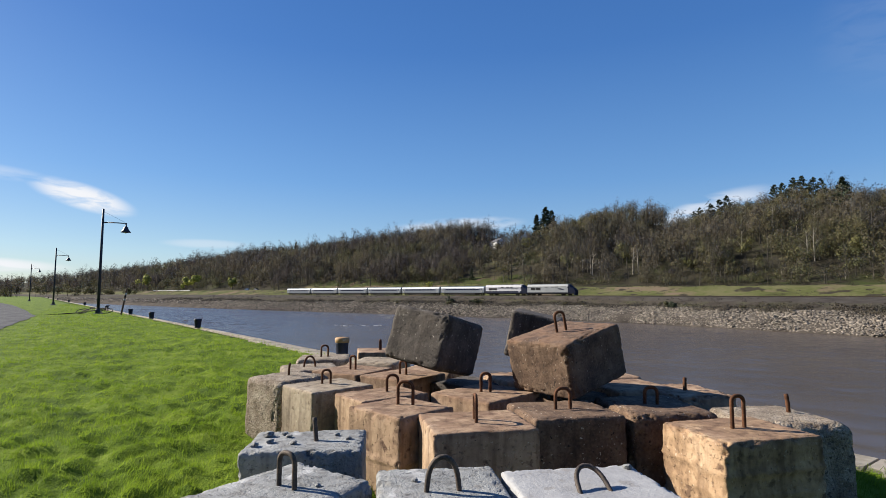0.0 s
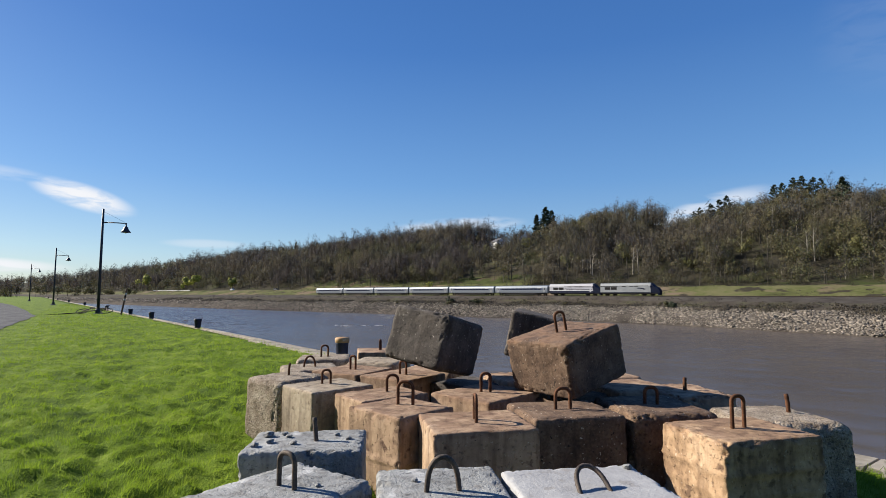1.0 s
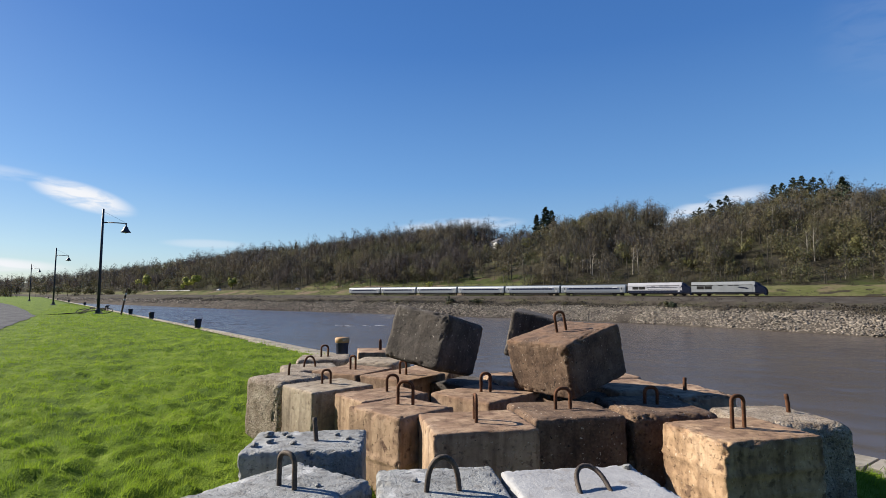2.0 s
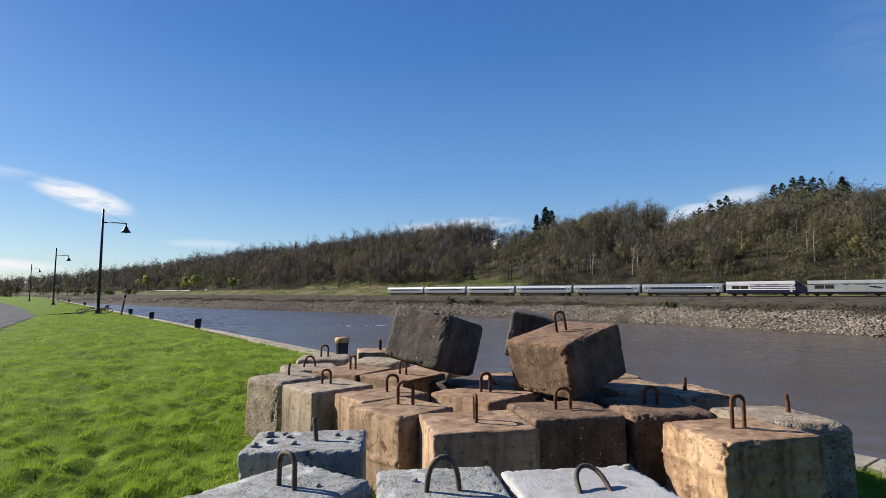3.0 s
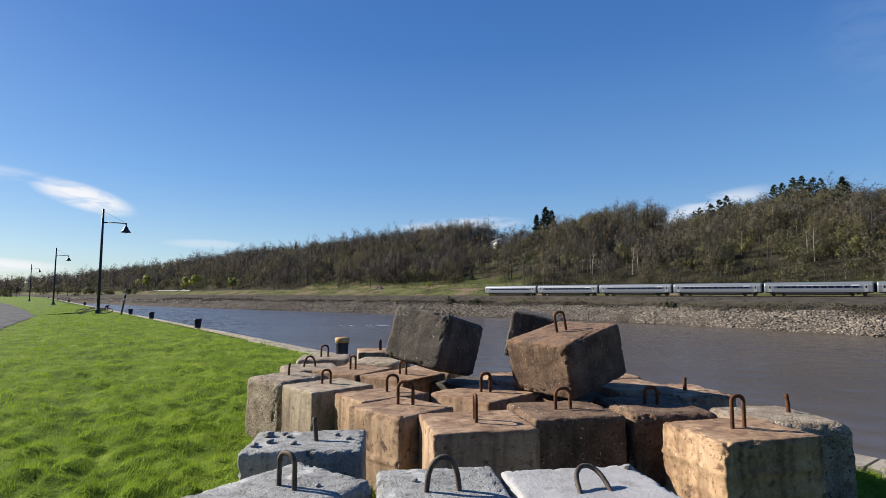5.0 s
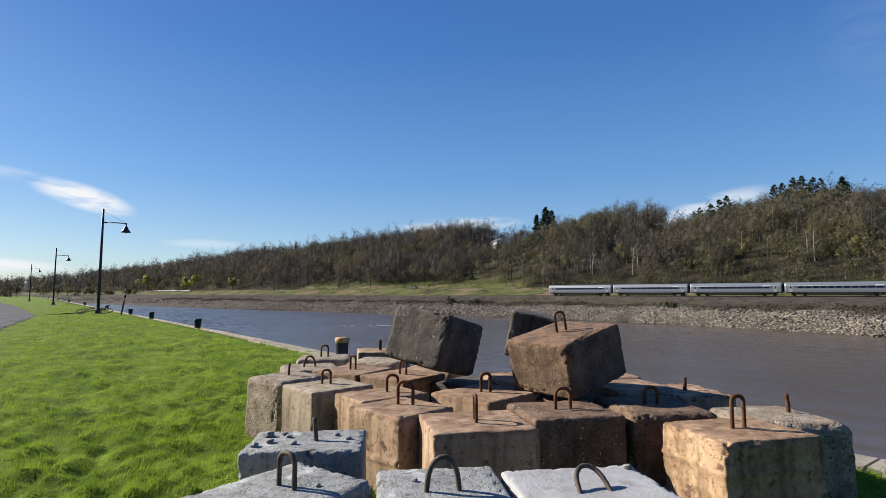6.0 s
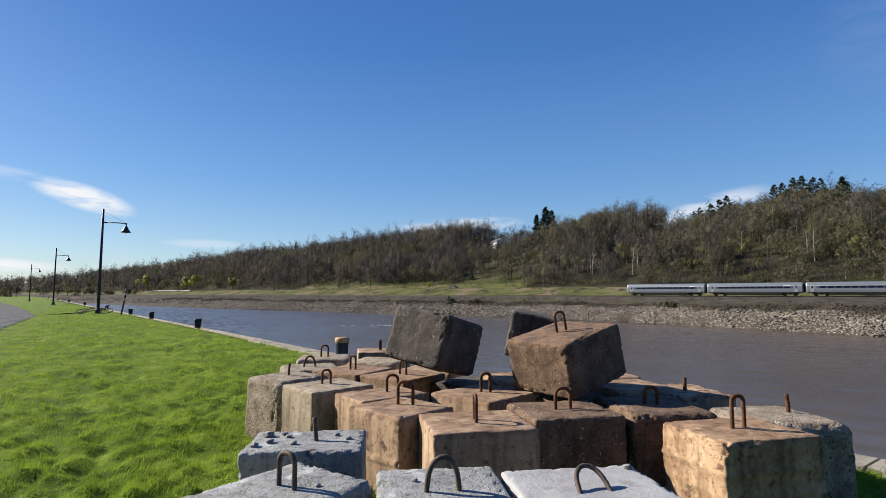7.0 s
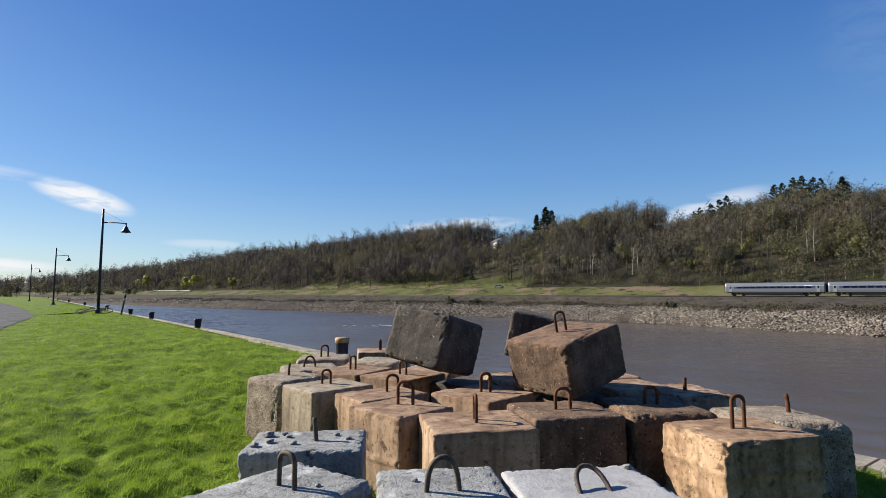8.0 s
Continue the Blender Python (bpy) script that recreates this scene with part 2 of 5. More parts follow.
M["grey"] = mat("grey_concrete", [(0.20, 0.205, 0.202), (0.29, 0.296, 0.29), (0.38, 0.384, 0.372)], 0.9, 3.4, 0.9, 70, depth=0.008, streak=0.6, pits=0.8, spots=[((0.13, 0.13, 0.13), 18, 0.62), ((0.52, 0.52, 0.51), 7, 0.62), ((0.10, 0.10, 0.10), 62, 0.67)])
M["white"] = mat("whitened_concrete", [(0.31, 0.31, 0.315), (0.39, 0.39, 0.392), (0.47, 0.47, 0.465)], 0.85, 2.4, 0.6, 70, depth=0.006, spots=[((0.30, 0.29, 0.28), 14, 0.63), ((0.20, 0.19, 0.18), 55, 0.68)])
M["pebble"] = mat("pebbled_concrete", [(0.20, 0.15, 0.105), (0.33, 0.265, 0.195), (0.48, 0.41, 0.32)], 0.92, 9.0, 1.0, 75, depth=0.02, spots=[((0.13, 0.10, 0.07), 50, 0.56), ((0.52, 0.46, 0.38), 60, 0.62)])
M["navy"] = mat("navy_paint", [(0.012, 0.016, 0.04), (0.02, 0.027, 0.06)], 0.5, 2, 0.1)
M["cream"] = mat("bollard_cap_paint", [(0.40, 0.22, 0.085), (0.52, 0.31, 0.14)], 0.6, 6, 0.1, spots=[((0.62, 0.55, 0.45), 9, 0.60)])
M["pole"] = mat("dark_blue_pole_paint", [(0.018, 0.022, 0.04), (0.03, 0.036, 0.06)], 0.45, 2, 0.05)
M["bark"] = mat("bark", [(0.045, 0.038, 0.031), (0.075, 0.065, 0.053), (0.12, 0.104, 0.088)], 0.95, 0.3, 0, island=0.5)
M["palebark"] = mat("pale_bark", [(0.30, 0.27, 0.23), (0.42, 0.38, 0.33)], 0.95, 0.3, 0, island=0.4)
M["twig"] = mat("bare_twigs", [(0.07, 0.06, 0.045), (0.12, 0.104, 0.078), (0.185, 0.163, 0.125)], 0.95, 0.12, 0, island=0.08, thin=0.3, sparse=0.5)
M["tantwig"] = mat("tan_twigs", [(0.10, 0.083, 0.052), (0.165, 0.138, 0.088), (0.24, 0.205, 0.135)], 0.95, 0.12, 0, island=0.08, thin=0.3, sparse=0.5)
M["darktwig"] = mat("dark_twigs", [(0.034, 0.034, 0.030), (0.06, 0.058, 0.05), (0.10, 0.095, 0.08)], 0.95, 0.12, 0, island=0.08, thin=0.3, sparse=0.45)
M["mauvetwig"] = mat("mauve_brown_twigs", [(0.055, 0.046, 0.042), (0.092, 0.077, 0.07), (0.138, 0.117, 0.106)], 0.95, 0.12, 0, island=0.08, thin=0.3, sparse=0.45)
M["budtwig"] = mat("budding_twigs", [(0.08, 0.069, 0.034), (0.13, 0.114, 0.055), (0.185, 0.163, 0.083)], 0.95, 0.12, 0, island=0.08, thin=0.3, sparse=0.5)
M["leaf"] = mat("fresh_leaves", [(0.058, 0.062, 0.022), (0.10, 0.104, 0.038), (0.155, 0.155, 0.06)], 0.8, 0.05, 0, island=0.2, thin=0.25, sparse=0.4)
M["olive"] = mat("olive_leaves", [(0.085, 0.084, 0.03), (0.14, 0.137, 0.047), (0.20, 0.19, 0.068)], 0.8, 0.3, 0, island=0.25, thin=0.25, sparse=0.4)
M["bright"] = mat("yellow_green_leaves", [(0.17, 0.19, 0.03), (0.27, 0.29, 0.05), (0.36, 0.37, 0.08)], 0.8, 0.3, 0, island=0.4, thin=0.3)
M["needle"] = mat("dark_needles", [(0.018, 0.028, 0.014), (0.035, 0.052, 0.024), (0.06, 0.08, 0.035)], 0.8, 0.2, 0, island=0.6)
M["brush"] = mat("dry_brush", [(0.042, 0.035, 0.027), (0.075, 0.062, 0.046), (0.10, 0.095, 0.05)], 0.95, 0.12, 0, island=0.3, sparse=0.2)
M["silver"] = mat("fluted_stainless", [(0.18, 0.205, 0.235), (0.24, 0.268, 0.305)], 0.45, 0.5, 0.3, 14, metal=0.35, stretch=(0.02, 1, 6), depth=0.02)
M["glass"] = mat("dark_train_glass", [(0.004, 0.007, 0.02), (0.008, 0.012, 0.03)], 0.25, 1, 0, spec=0.15)
M["blueband"] = mat("blue_band", [(0.05, 0.065, 0.13), (0.07, 0.09, 0.16)], 0.5, 1, 0, spec=0.2)
M["black"] = mat("underframe_black", [(0.010, 0.010, 0.011), (0.022, 0.021, 0.02)], 0.85, 2, 0, spec=0.2)
M["locogrey"] = mat("locomotive_silver_paint", [(0.25, 0.265, 0.27), (0.32, 0.335, 0.34)], 0.5, 0.4, 0.05, metal=0.1)
M["locowhite"] = mat("locomotive_white_paint", [(0.40, 0.40, 0.43), (0.48, 0.48, 0.51)], 0.5, 0.4, 0.05)
M["locoblue"] = mat("locomotive_dark_blue_paint", [(0.007, 0.011, 0.028), (0.012, 0.018, 0.042)], 0.6, 0.5, 0, spec=0.15)
M["stripe"] = mat("white_stripe_paint", [(0.68, 0.68, 0.70), (0.76, 0.76, 0.78)], 0.5, 1, 0)
M["steelrail"] = mat("rail_steel", [(0.06, 0.045, 0.035), (0.11, 0.08, 0.06)], 0.6, 1, 0, metal=0.5)
M["tie"] = mat("railway_tie_wood", [(0.05, 0.04, 0.03), (0.10, 0.08, 0.06)], 0.95, 3, 0, rand=0.4)
M["siding"] = mat("white_siding", [(0.68, 0.68, 0.67), (0.78, 0.78, 0.77)], 0.8, 0.4, 0)
M["roofing"] = mat("grey_roofing", [(0.08, 0.08, 0.09), (0.15, 0.15, 0.16)], 0.9, 0.6, 0)
M["timber"] = mat("weathered_timber", [(0.085, 0.045, 0.03), (0.15, 0.08, 0.055)], 0.9, 2, 0)
M["paleboard"] = mat("pale_board", [(0.45, 0.38, 0.28), (0.56, 0.48, 0.36)], 0.85, 2, 0)
M["carwhite"] = mat("white_car_paint", [(0.72, 0.72, 0.72), (0.80, 0.80, 0.80)], 0.3, 1, 0)
M["tyre"] = mat("tyre_rubber", [(0.012, 0.012, 0.012), (0.02, 0.02, 0.02)], 0.9, 3, 0)
M["foam"] = mat("river_foam", [(0.55, 0.55, 0.55), (0.75, 0.75, 0.75)], 0.6, 1, 0.2)


def water_material():
    m = bpy.data.materials.new("river_water")
    m.use_nodes = True
    nt = m.node_tree
    N, L = nt.nodes.new, nt.links.new
    b = nt.nodes["Principled BSDF"]
    b.inputs["Roughness"].default_value = 0.25
    b.inputs["IOR"].default_value = 1.33
    b.inputs["Specular IOR Level"].default_value = 0.5
    co = N("ShaderNodeTexCoord")
    big = N("ShaderNodeTexNoise")
    big.inputs["Scale"].default_value, big.inputs["Detail"].default_value = 0.03, 5
    L(co.outputs["Object"], big.inputs[0])
    ramp = N("ShaderNodeValToRGB")
    ramp.color_ramp.elements[0].position, ramp.color_ramp.elements[0].color = 0.3, (0.070, 0.054, 0.040, 1)
    ramp.color_ramp.elements[1].position, ramp.color_ramp.elements[1].color = 0.7, (0.09, 0.072, 0.056, 1)
    L(big.outputs[0], ramp.inputs[0])
    L(ramp.outputs[0], b.inputs["Base Color"])
    prev = None
    for s, d, st in ((1.1, 0.06, 0.5), (3.5, 0.02, 0.4)):
        n, bp = N("ShaderNodeTexNoise"), N("ShaderNodeBump")
        n.inputs["Scale"].default_value, n.inputs["Detail"].default_value = s, 5
        L(co.outputs["Object"], n.inputs[0])
        L(n.outputs[0], bp.inputs["Height"])
        bp.inputs["Strength"].default_value, bp.inputs["Distance"].default_value = st, d
        if prev:
            L(prev.outputs[0], bp.inputs["Normal"])
        prev = bp
    L(prev.outputs[0], b.inputs["Normal"])
    return m


M["water"] = water_material()

# ---- building helpers ----


def link_bm(name, bm, material, parent=None, label="", smooth=False):
    me = bpy.data.meshes.new(name)
    bm.to_mesh(me)
    bm.free()
    for x in material if isinstance(material, (list, tuple)) else [material]:
        me.materials.append(x)
    if smooth:
        me.polygons.foreach_set("use_smooth", [True] * len(me.polygons))
    ob = new(name, me)
    if parent:
        ob.parent = parent
    if label:
        ob["label"] = label
    return ob


def part(name, bm, material, parent, label="", smooth=False):
    return link_bm(name, bm, material, parent, label, smooth)


def link_np(name, verts, tris, materials, index=None, parent=None, normals=None):
    me = bpy.data.meshes.new(name)
    verts, tris = np.asarray(verts, np.float32), np.asarray(tris, np.int32)
    me.vertices.add(len(verts))
    me.vertices.foreach_set("co", verts.ravel())
    k = tris.shape[1]
    me.loops.add(tris.size)
    me.loops.foreach_set("vertex_index", tris.ravel())
    me.polygons.add(len(tris))
    me.polygons.foreach_set("loop_start", np.arange(len(tris), dtype=np.int32) * k)
    for x in materials:
        me.materials.append(x)
    if index is not None:
        me.polygons.foreach_set("material_index", np.asarray(index, np.int32))
    me.update(calc_edges=True)
    if normals is not None:
        # soft foliage: every fleck is shaded by the roundness of the clump that it belongs to
        me.normals_split_custom_set_from_vertices(np.asarray(normals, np.float32))
    ob = new(name, me)
    if parent:
        ob.parent = parent
    return ob


def base(name, m, label, category, group=""):
    ob = new(name)
    ob.matrix_world = m
    return tagged(ob, label, category, group)


def add_box(bm, x0, y0, z0, x1, y1, z1, bevel=0.0, m=None):
    r = bmesh.ops.create_cube(bm, size=1.0)
    vs = r["verts"]
    for v in vs:
        v.co = Vector(((x0 + x1) / 2 + v.co.x * (x1 - x0), (y0 + y1) / 2 + v.co.y * (y1 - y0), (z0 + z1) / 2 + v.co.z * (z1 - z0)))
    if bevel:
        es = list({e for v in vs for e in v.link_edges})
        vs = list({v for f in bmesh.ops.bevel(bm, geom=es, offset=bevel, segments=2, affect="EDGES", profile=0.5)["faces"] for v in f.verts} | {v for v in vs if v.is_valid})
    if m:
        bmesh.ops.transform(bm, matrix=m, verts=[v for v in vs if v.is_valid])


def box(x0, y0, z0, x1, y1, z1, bevel=0.0):
    bm = bmesh.new()
    add_box(bm, x0, y0, z0, x1, y1, z1, bevel)
    return bm


def add_tube(bm, pts, radii, sides=8, cap=True):
    """A swept round bar through the points."""
    rings = []
    pts = [Vector(p) for p in pts]
    if not isinstance(radii, (list, tuple)):
        radii = [radii] * len(pts)
    ref = None
    for i, p in enumerate(pts):
        d = (pts[min(i + 1, len(pts) - 1)] - pts[max(i - 1, 0)]).normalized()
        if ref is None:
            ref = d.orthogonal().normalized()
        ref = (ref - d * ref.dot(d)).normalized()
        side = d.cross(ref)
        rings.append([bm.verts.new(p + (ref * math.cos(a) + side * math.sin(a)) * radii[i]) for a in [2 * math.pi * k / sides for k in range(sides)]])
    for a, b in zip(rings, rings[1:]):
        for k in range(sides):
            bm.faces.new((a[k], a[(k + 1) % sides], b[(k + 1) % sides], b[k]))
    if cap:
        bm.faces.new(rings[0][::-1])
        bm.faces.new(rings[-1])


def tube(pts, radii, sides=8):
    bm = bmesh.new()
    add_tube(bm, pts, radii, sides)
    return bm


def lathe(profile, sides=20):
    """A turned form from (radius, height) pairs."""
    bm = bmesh.new()
    rings = [[bm.verts.new((r * math.cos(2 * math.pi * k / sides), r * math.sin(2 * math.pi * k / sides), z)) for k in range(sides)] for r, z in profile]
    for a, b in zip(rings, rings[1:]):
        for k in range(sides):
            bm.faces.new((a[k], a[(k + 1) % sides], b[(k + 1) % sides], b[k]))
    bm.faces.new(rings[0][::-1])
    bm.faces.new(rings[-1])
    return bm


# ---- the ground: one sheet, in coordinates along (s) and across (n) the railway ----
E_S = Vector((0.738, -0.674, 0.0)).normalized()
E_N = Vector((0.674, 0.738, 0.0)).normalized()
RAIL_N, RAIL_Z, WATER_Z = 180.9, 0.85, -7.1


def world_at(s, n, z=0.0):
    return E_S * s + E_N * n + Vector((0, 0, z))


def table(x, pairs):
    return float(np.interp(x, [p[0] for p in pairs], [p[1] for p in pairs]))


EDGE = [(-1400, 110.0), (-700, 95.0), (-300, 57.9), (-35.5, 12.3), (-0.4, 5.9), (60, -4.6), (400, -63.0)]
BANK = [(-1400, 128), (-430, 142), (-297, 142.5), (-204, 151), (-112, 156.5), (-69, 154.7), (-36, 145.8), (-7, 135.7), (60, 128), (400, 110)]
CREST = [(-2600, 34), (-1230, 36), (-827, 42), (-700, 45.5), (-560, 45.5), (-420, 46), (-330, 50), (-277, 51), (-249, 41), (-220, 38), (-195, 45), (-176, 50), (-151, 51), (-125, 45),
         (-113, 38), (-86, 44.5), (-65, 47), (-50, 50), (-16, 46), (60, 45), (400, 40)]


def hill(s, n):
    """Height of the land beyond the railway."""
    c = table(s, CREST)
    t = min(1.0, max(0.0, (n - 226) / 124))
    z = 5.0 + (c - 5.0) * (t * (1.35 - 0.35 * t))
    if n > 350:
        z = c - 0.10 * (n - 350)
    return z + noise.noise((s * 0.02, n * 0.02, 3.1)) * 2.5 * t


def build_ground():
    ss = sorted({*np.arange(-160, 61, 4.0), *np.arange(-420, -160, 10.0), *np.arange(-1400, -420, 40.0), *np.arange(-3600, -1400, 200.0), *np.arange(60, 400, 20.0), 400.0, 700.0, 1400.0, 2600.0})
    verts, strip, rows = [], None, []
    for s in ss:
        e, b = table(s, EDGE), table(s, BANK)
        b = max(b, e + 12)
        j = noise.noise((s * 0.11, 7.7, 0)) * 1.3
        # unseen rise behind the camera is added to hold back sky light
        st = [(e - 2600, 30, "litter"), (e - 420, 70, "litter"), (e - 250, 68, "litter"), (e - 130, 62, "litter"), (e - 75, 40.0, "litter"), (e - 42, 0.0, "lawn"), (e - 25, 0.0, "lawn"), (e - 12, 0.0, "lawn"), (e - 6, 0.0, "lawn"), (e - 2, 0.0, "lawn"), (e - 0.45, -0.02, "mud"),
              (e - 0.4, WATER_Z - 2.5, "mud"), ((e + b) / 2, WATER_Z - 3.5, "mud"), (b - 2 + j, WATER_Z - 0.9, "bank"), (b + j, WATER_Z + 0.1, "bank"), (b + 4 + j, -5.0, "bank"), (b + 10, -2.7, "bench"),
              (b + 15, -1.9, "bench"), (max(b + 18, 163), -0.7 + 0.3 * j, "ballast"), (174, 0.1, "ballast"), (177.6, 0.55, "ballast"), (184.2, 0.55, "ballast"), (186.5, -0.1, "meadow"), (192, 0.6, "meadow"),
              (200, 2.2, "meadow"), (207, 4.1, "asphalt"), (214, 4.2, "meadow"), (222, 4.6 + 0.5 * j, "meadow" if -360 < s < -150 else "litter")]
        for n in (230, 240, 255, 270, 290, 310, 330, 350, 380, 440, 700, 1500, 2600):
            st.append((n, hill(s, n), "slope" if n < 236 and -360 < s < -150 else "litter"))
        rows.append([k for _, _, k in st])
        for n, z, _ in st:
            verts.append(world_at(s, n, z))
        strip = len(st)
    kinds = ["lawn", "mud", "bank", "bench", "ballast", "meadow", "asphalt", "litter", "slope"]
    quads, idx = [], []
    for i in range(len(ss) - 1):
        for k in range(strip - 1):
            a = i * strip + k
            quads.append((a, a + strip, a + strip + 1, a + 1))
            idx.append(kinds.index(rows[i][k]))
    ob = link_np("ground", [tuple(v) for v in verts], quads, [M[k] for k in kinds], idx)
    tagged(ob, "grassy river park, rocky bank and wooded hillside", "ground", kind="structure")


build_ground()

def build_water():
    """The river: low wind waves near, then one flat sheet to the far bends."""
    s0, s1, n0, n1, cell = -330.0, 40.0, -6.0, 160.0, 0.85
    ns, nn = int((s1 - s0) / cell), int((n1 - n0) / cell)
    verts = []
    for i in range(ns + 1):
        for k in range(nn + 1):
            u, w = s0 + (s1 - s0) * i / ns, n0 + (n1 - n0) * k / nn
            edge = min(1.0, min(i, ns - i, k, nn - k) / 6.0)
            z = 0.115 * noise.noise((u * 0.30, w * 0.42, 1.0)) + 0.10 * noise.noise((u * 0.62, w * 0.7, 5.0))
            # a breeze ruffles the upper reach, the lower lies in the lee of the hill
            calm = table(u, [(-150, 2.1), (-60, 0.75)]) * (1 + 0.6 * noise.noise((u * 0.03, w * 0.05, 9.0)))
            verts.append(tuple(world_at(u, w, WATER_Z + z * edge * calm)))
    i = np.arange(ns)[:, None] * (nn + 1) + np.arange(nn)[None, :]
    quads = np.stack([i, i + nn + 1, i + nn + 2, i + 1], -1).reshape(-1, 4).tolist()
    c = len(verts)
    for u, w in ((-1500, n0), (s0, n0), (s0, n1), (-1500, n1), (s1, n0), (1500, n0), (1500, n1), (s1, n1), (s0, -300), (1500, -300), (1500, n0), (s0, n0), (s0, n1), (1500, n1), (1500, 175), (s0, 175), (-1500, n1), (s0, n1), (s0, 175), (-1500, 175)):
        verts.append(tuple(world_at(u, w, WATER_Z)))
    quads += [[c + 4 * k + j for j in range(4)] for k in range(5)]
    ob = link_np("water", verts, quads, [M["water"]])
    ob.data.polygons.foreach_set("use_smooth", [True] * len(ob.data.polygons))
    tagged(ob, "brown rippled river water reflecting blue sky", "water", kind="structure")


build_water()


# ---- river edge, path, lamps, bollards ----
EDGE_DIR = (world_at(-300, 57.9) - world_at(-0.4, 5.9)).normalized()
EDGE_P0 = world_at(-0.4, 5.9)
EDGE_IN = Vector((-EDGE_DIR.y, EDGE_DIR.x, 0))
if EDGE_IN.dot(EDGE_P0) > 0:
    EDGE_IN = -EDGE_IN


def edge_at(d, inward=0.0, z=0.0):
    """A point d metres along the river wall from its nearest mark, and so far in from its brink."""
    return EDGE_P0 + EDGE_DIR * d + EDGE_IN * inward + Vector((0, 0, z))


def build_quay():
    wall = base("river_wall", Matrix.Identity(4), "pale weathered concrete river wall beside the lawn", "wall")
    wall["kind"] = "structure"
    rnd = random.Random(5)
    d = -12.0
    while d < 260:
        ln = 3.0 if d < 60 else 12.0
        bm = bmesh.new()
        p, q = edge_at(d + 0.012), edge_at(d + ln - 0.012)
        vs = []
        steps = 8
        prof = [(0.0, -9.5), (0.0, -0.02), (0.03, 0.03), (0.38, 0.035), (0.46, 0.01), (0.46, -9.5)]
        wide = 1.05 if d < 15 else 0.5
        rows = []
        for i in range(steps + 1):
            c = p.lerp(q, i / steps)
            row = []
            for inn, z in prof:
                wob = noise.noise((c.x * 1.3, c.y * 1.3, inn * 5)) * 0.03 if z > -1 else 0
                row.append(bm.verts.new(c + EDGE_IN * (inn * wide + wob) + Vector((0, 0, z + wob * 0.5))))
            rows.append(row)
        for a, b in zip(rows, rows[1:]):
            for k in range(len(prof) - 1):
                bm.faces.new((a[k], b[k], b[k + 1], a[k + 1]))
        bm.faces.new(rows[0])
        bm.faces.new(rows[-1][::-1])
        bmesh.ops.recalc_face_normals(bm, faces=bm.faces)
        part("coping", bm, M["kerb"], wall)
        d += ln
    # gravel path along the lawn
    left = [(-18, 8), (-15.6, 15), (-15.7, 18.8), (-20.3, 25.5), (-25.8, 33.8), (-34.7, 45), (-55, 68.4), (-75, 90), (-98, 115), (-140, 160)]
    bm = bmesh.new()
    rows = []
    for i, (x, y) in enumerate(left):
        a = Vector((x, y, 0))
        out = -Vector((0.77, 0.63, 0))
        rows.append([bm.verts.new(a + out * k + Vector((0.25 * math.sin(i * 2.1 + k), 0, 0.02))) for k in (0, 3, 7, 14)])
    for a, b in zip(rows, rows[1:]):
        for k in range(3):
            bm.faces.new((a[k], b[k], b[k + 1], a[k + 1]))
    bmesh.ops.subdivide_edges(bm, edges=bm.edges, cuts=4, use_grid_fill=True)
    for v in bm.verts:
        v.co.x += noise.noise(v.co * 0.7) * 0.25
    bmesh.ops.recalc_face_normals(bm, faces=bm.faces)
    tagged(link_bm("path", bm, M["path"]), "grey gravel path curving along the lawn", "path", kind="structure")


build_quay()


def build_lamps():
    lamp = base("street_lamp", pose(-23.5, 36.6, 0), "tall dark blue lamp post with a bell shade on an arm", "street lamp", "lamp posts along the lawn")
    part("base_plate", lathe([(0.30, 0), (0.30, 0.06), (0.17, 0.10), (0.15, 0.35), (0.12, 0.40)], 16), M["pole"], lamp)
    part("pole", tube([(0, 0, 0.05), (0, 0, 3.5), (0, 0, 7.25), (0, 0, 7.28)], [0.098, 0.086, 0.072, 0.03], 14), M["pole"], lamp, smooth=True)
    bm = tube([(0, 0, 6.33), (0.9, 0, 6.30), (1.66, 0, 6.24)], [0.042, 0.038, 0.034], 10)
    part("arm", bm, M["pole"], lamp, smooth=True)
    part("stay", tube([(0, 0, 7.1), (0.8, 0, 6.70), (1.6, 0, 6.28)], 0.007, 5), M["pole"], lamp)
    shade = part("shade", lathe([(0.30, 5.62), (0.31, 5.62), (0.27, 5.70), (0.17, 5.84), (0.13, 5.98), (0.06, 6.02), (0.04, 6.25), (0.02, 6.27)], 20), M["pole"], lamp, "bell-shaped metal shade", True)
    for v in shade.data.vertices:
        v.co.x += 1.62
    bulb = part("bulb", lathe([(0.02, 5.56), (0.08, 5.60), (0.09, 5.68), (0.05, 5.76)], 12), M["stripe"], shade)
    for v in bulb.data.vertices:
        v.co.x += 1.62
    copy_thing(lamp, pose(-49.4, 68.0, 0))
    copy_thing(lamp, pose(-80.2, 104.0, 0))


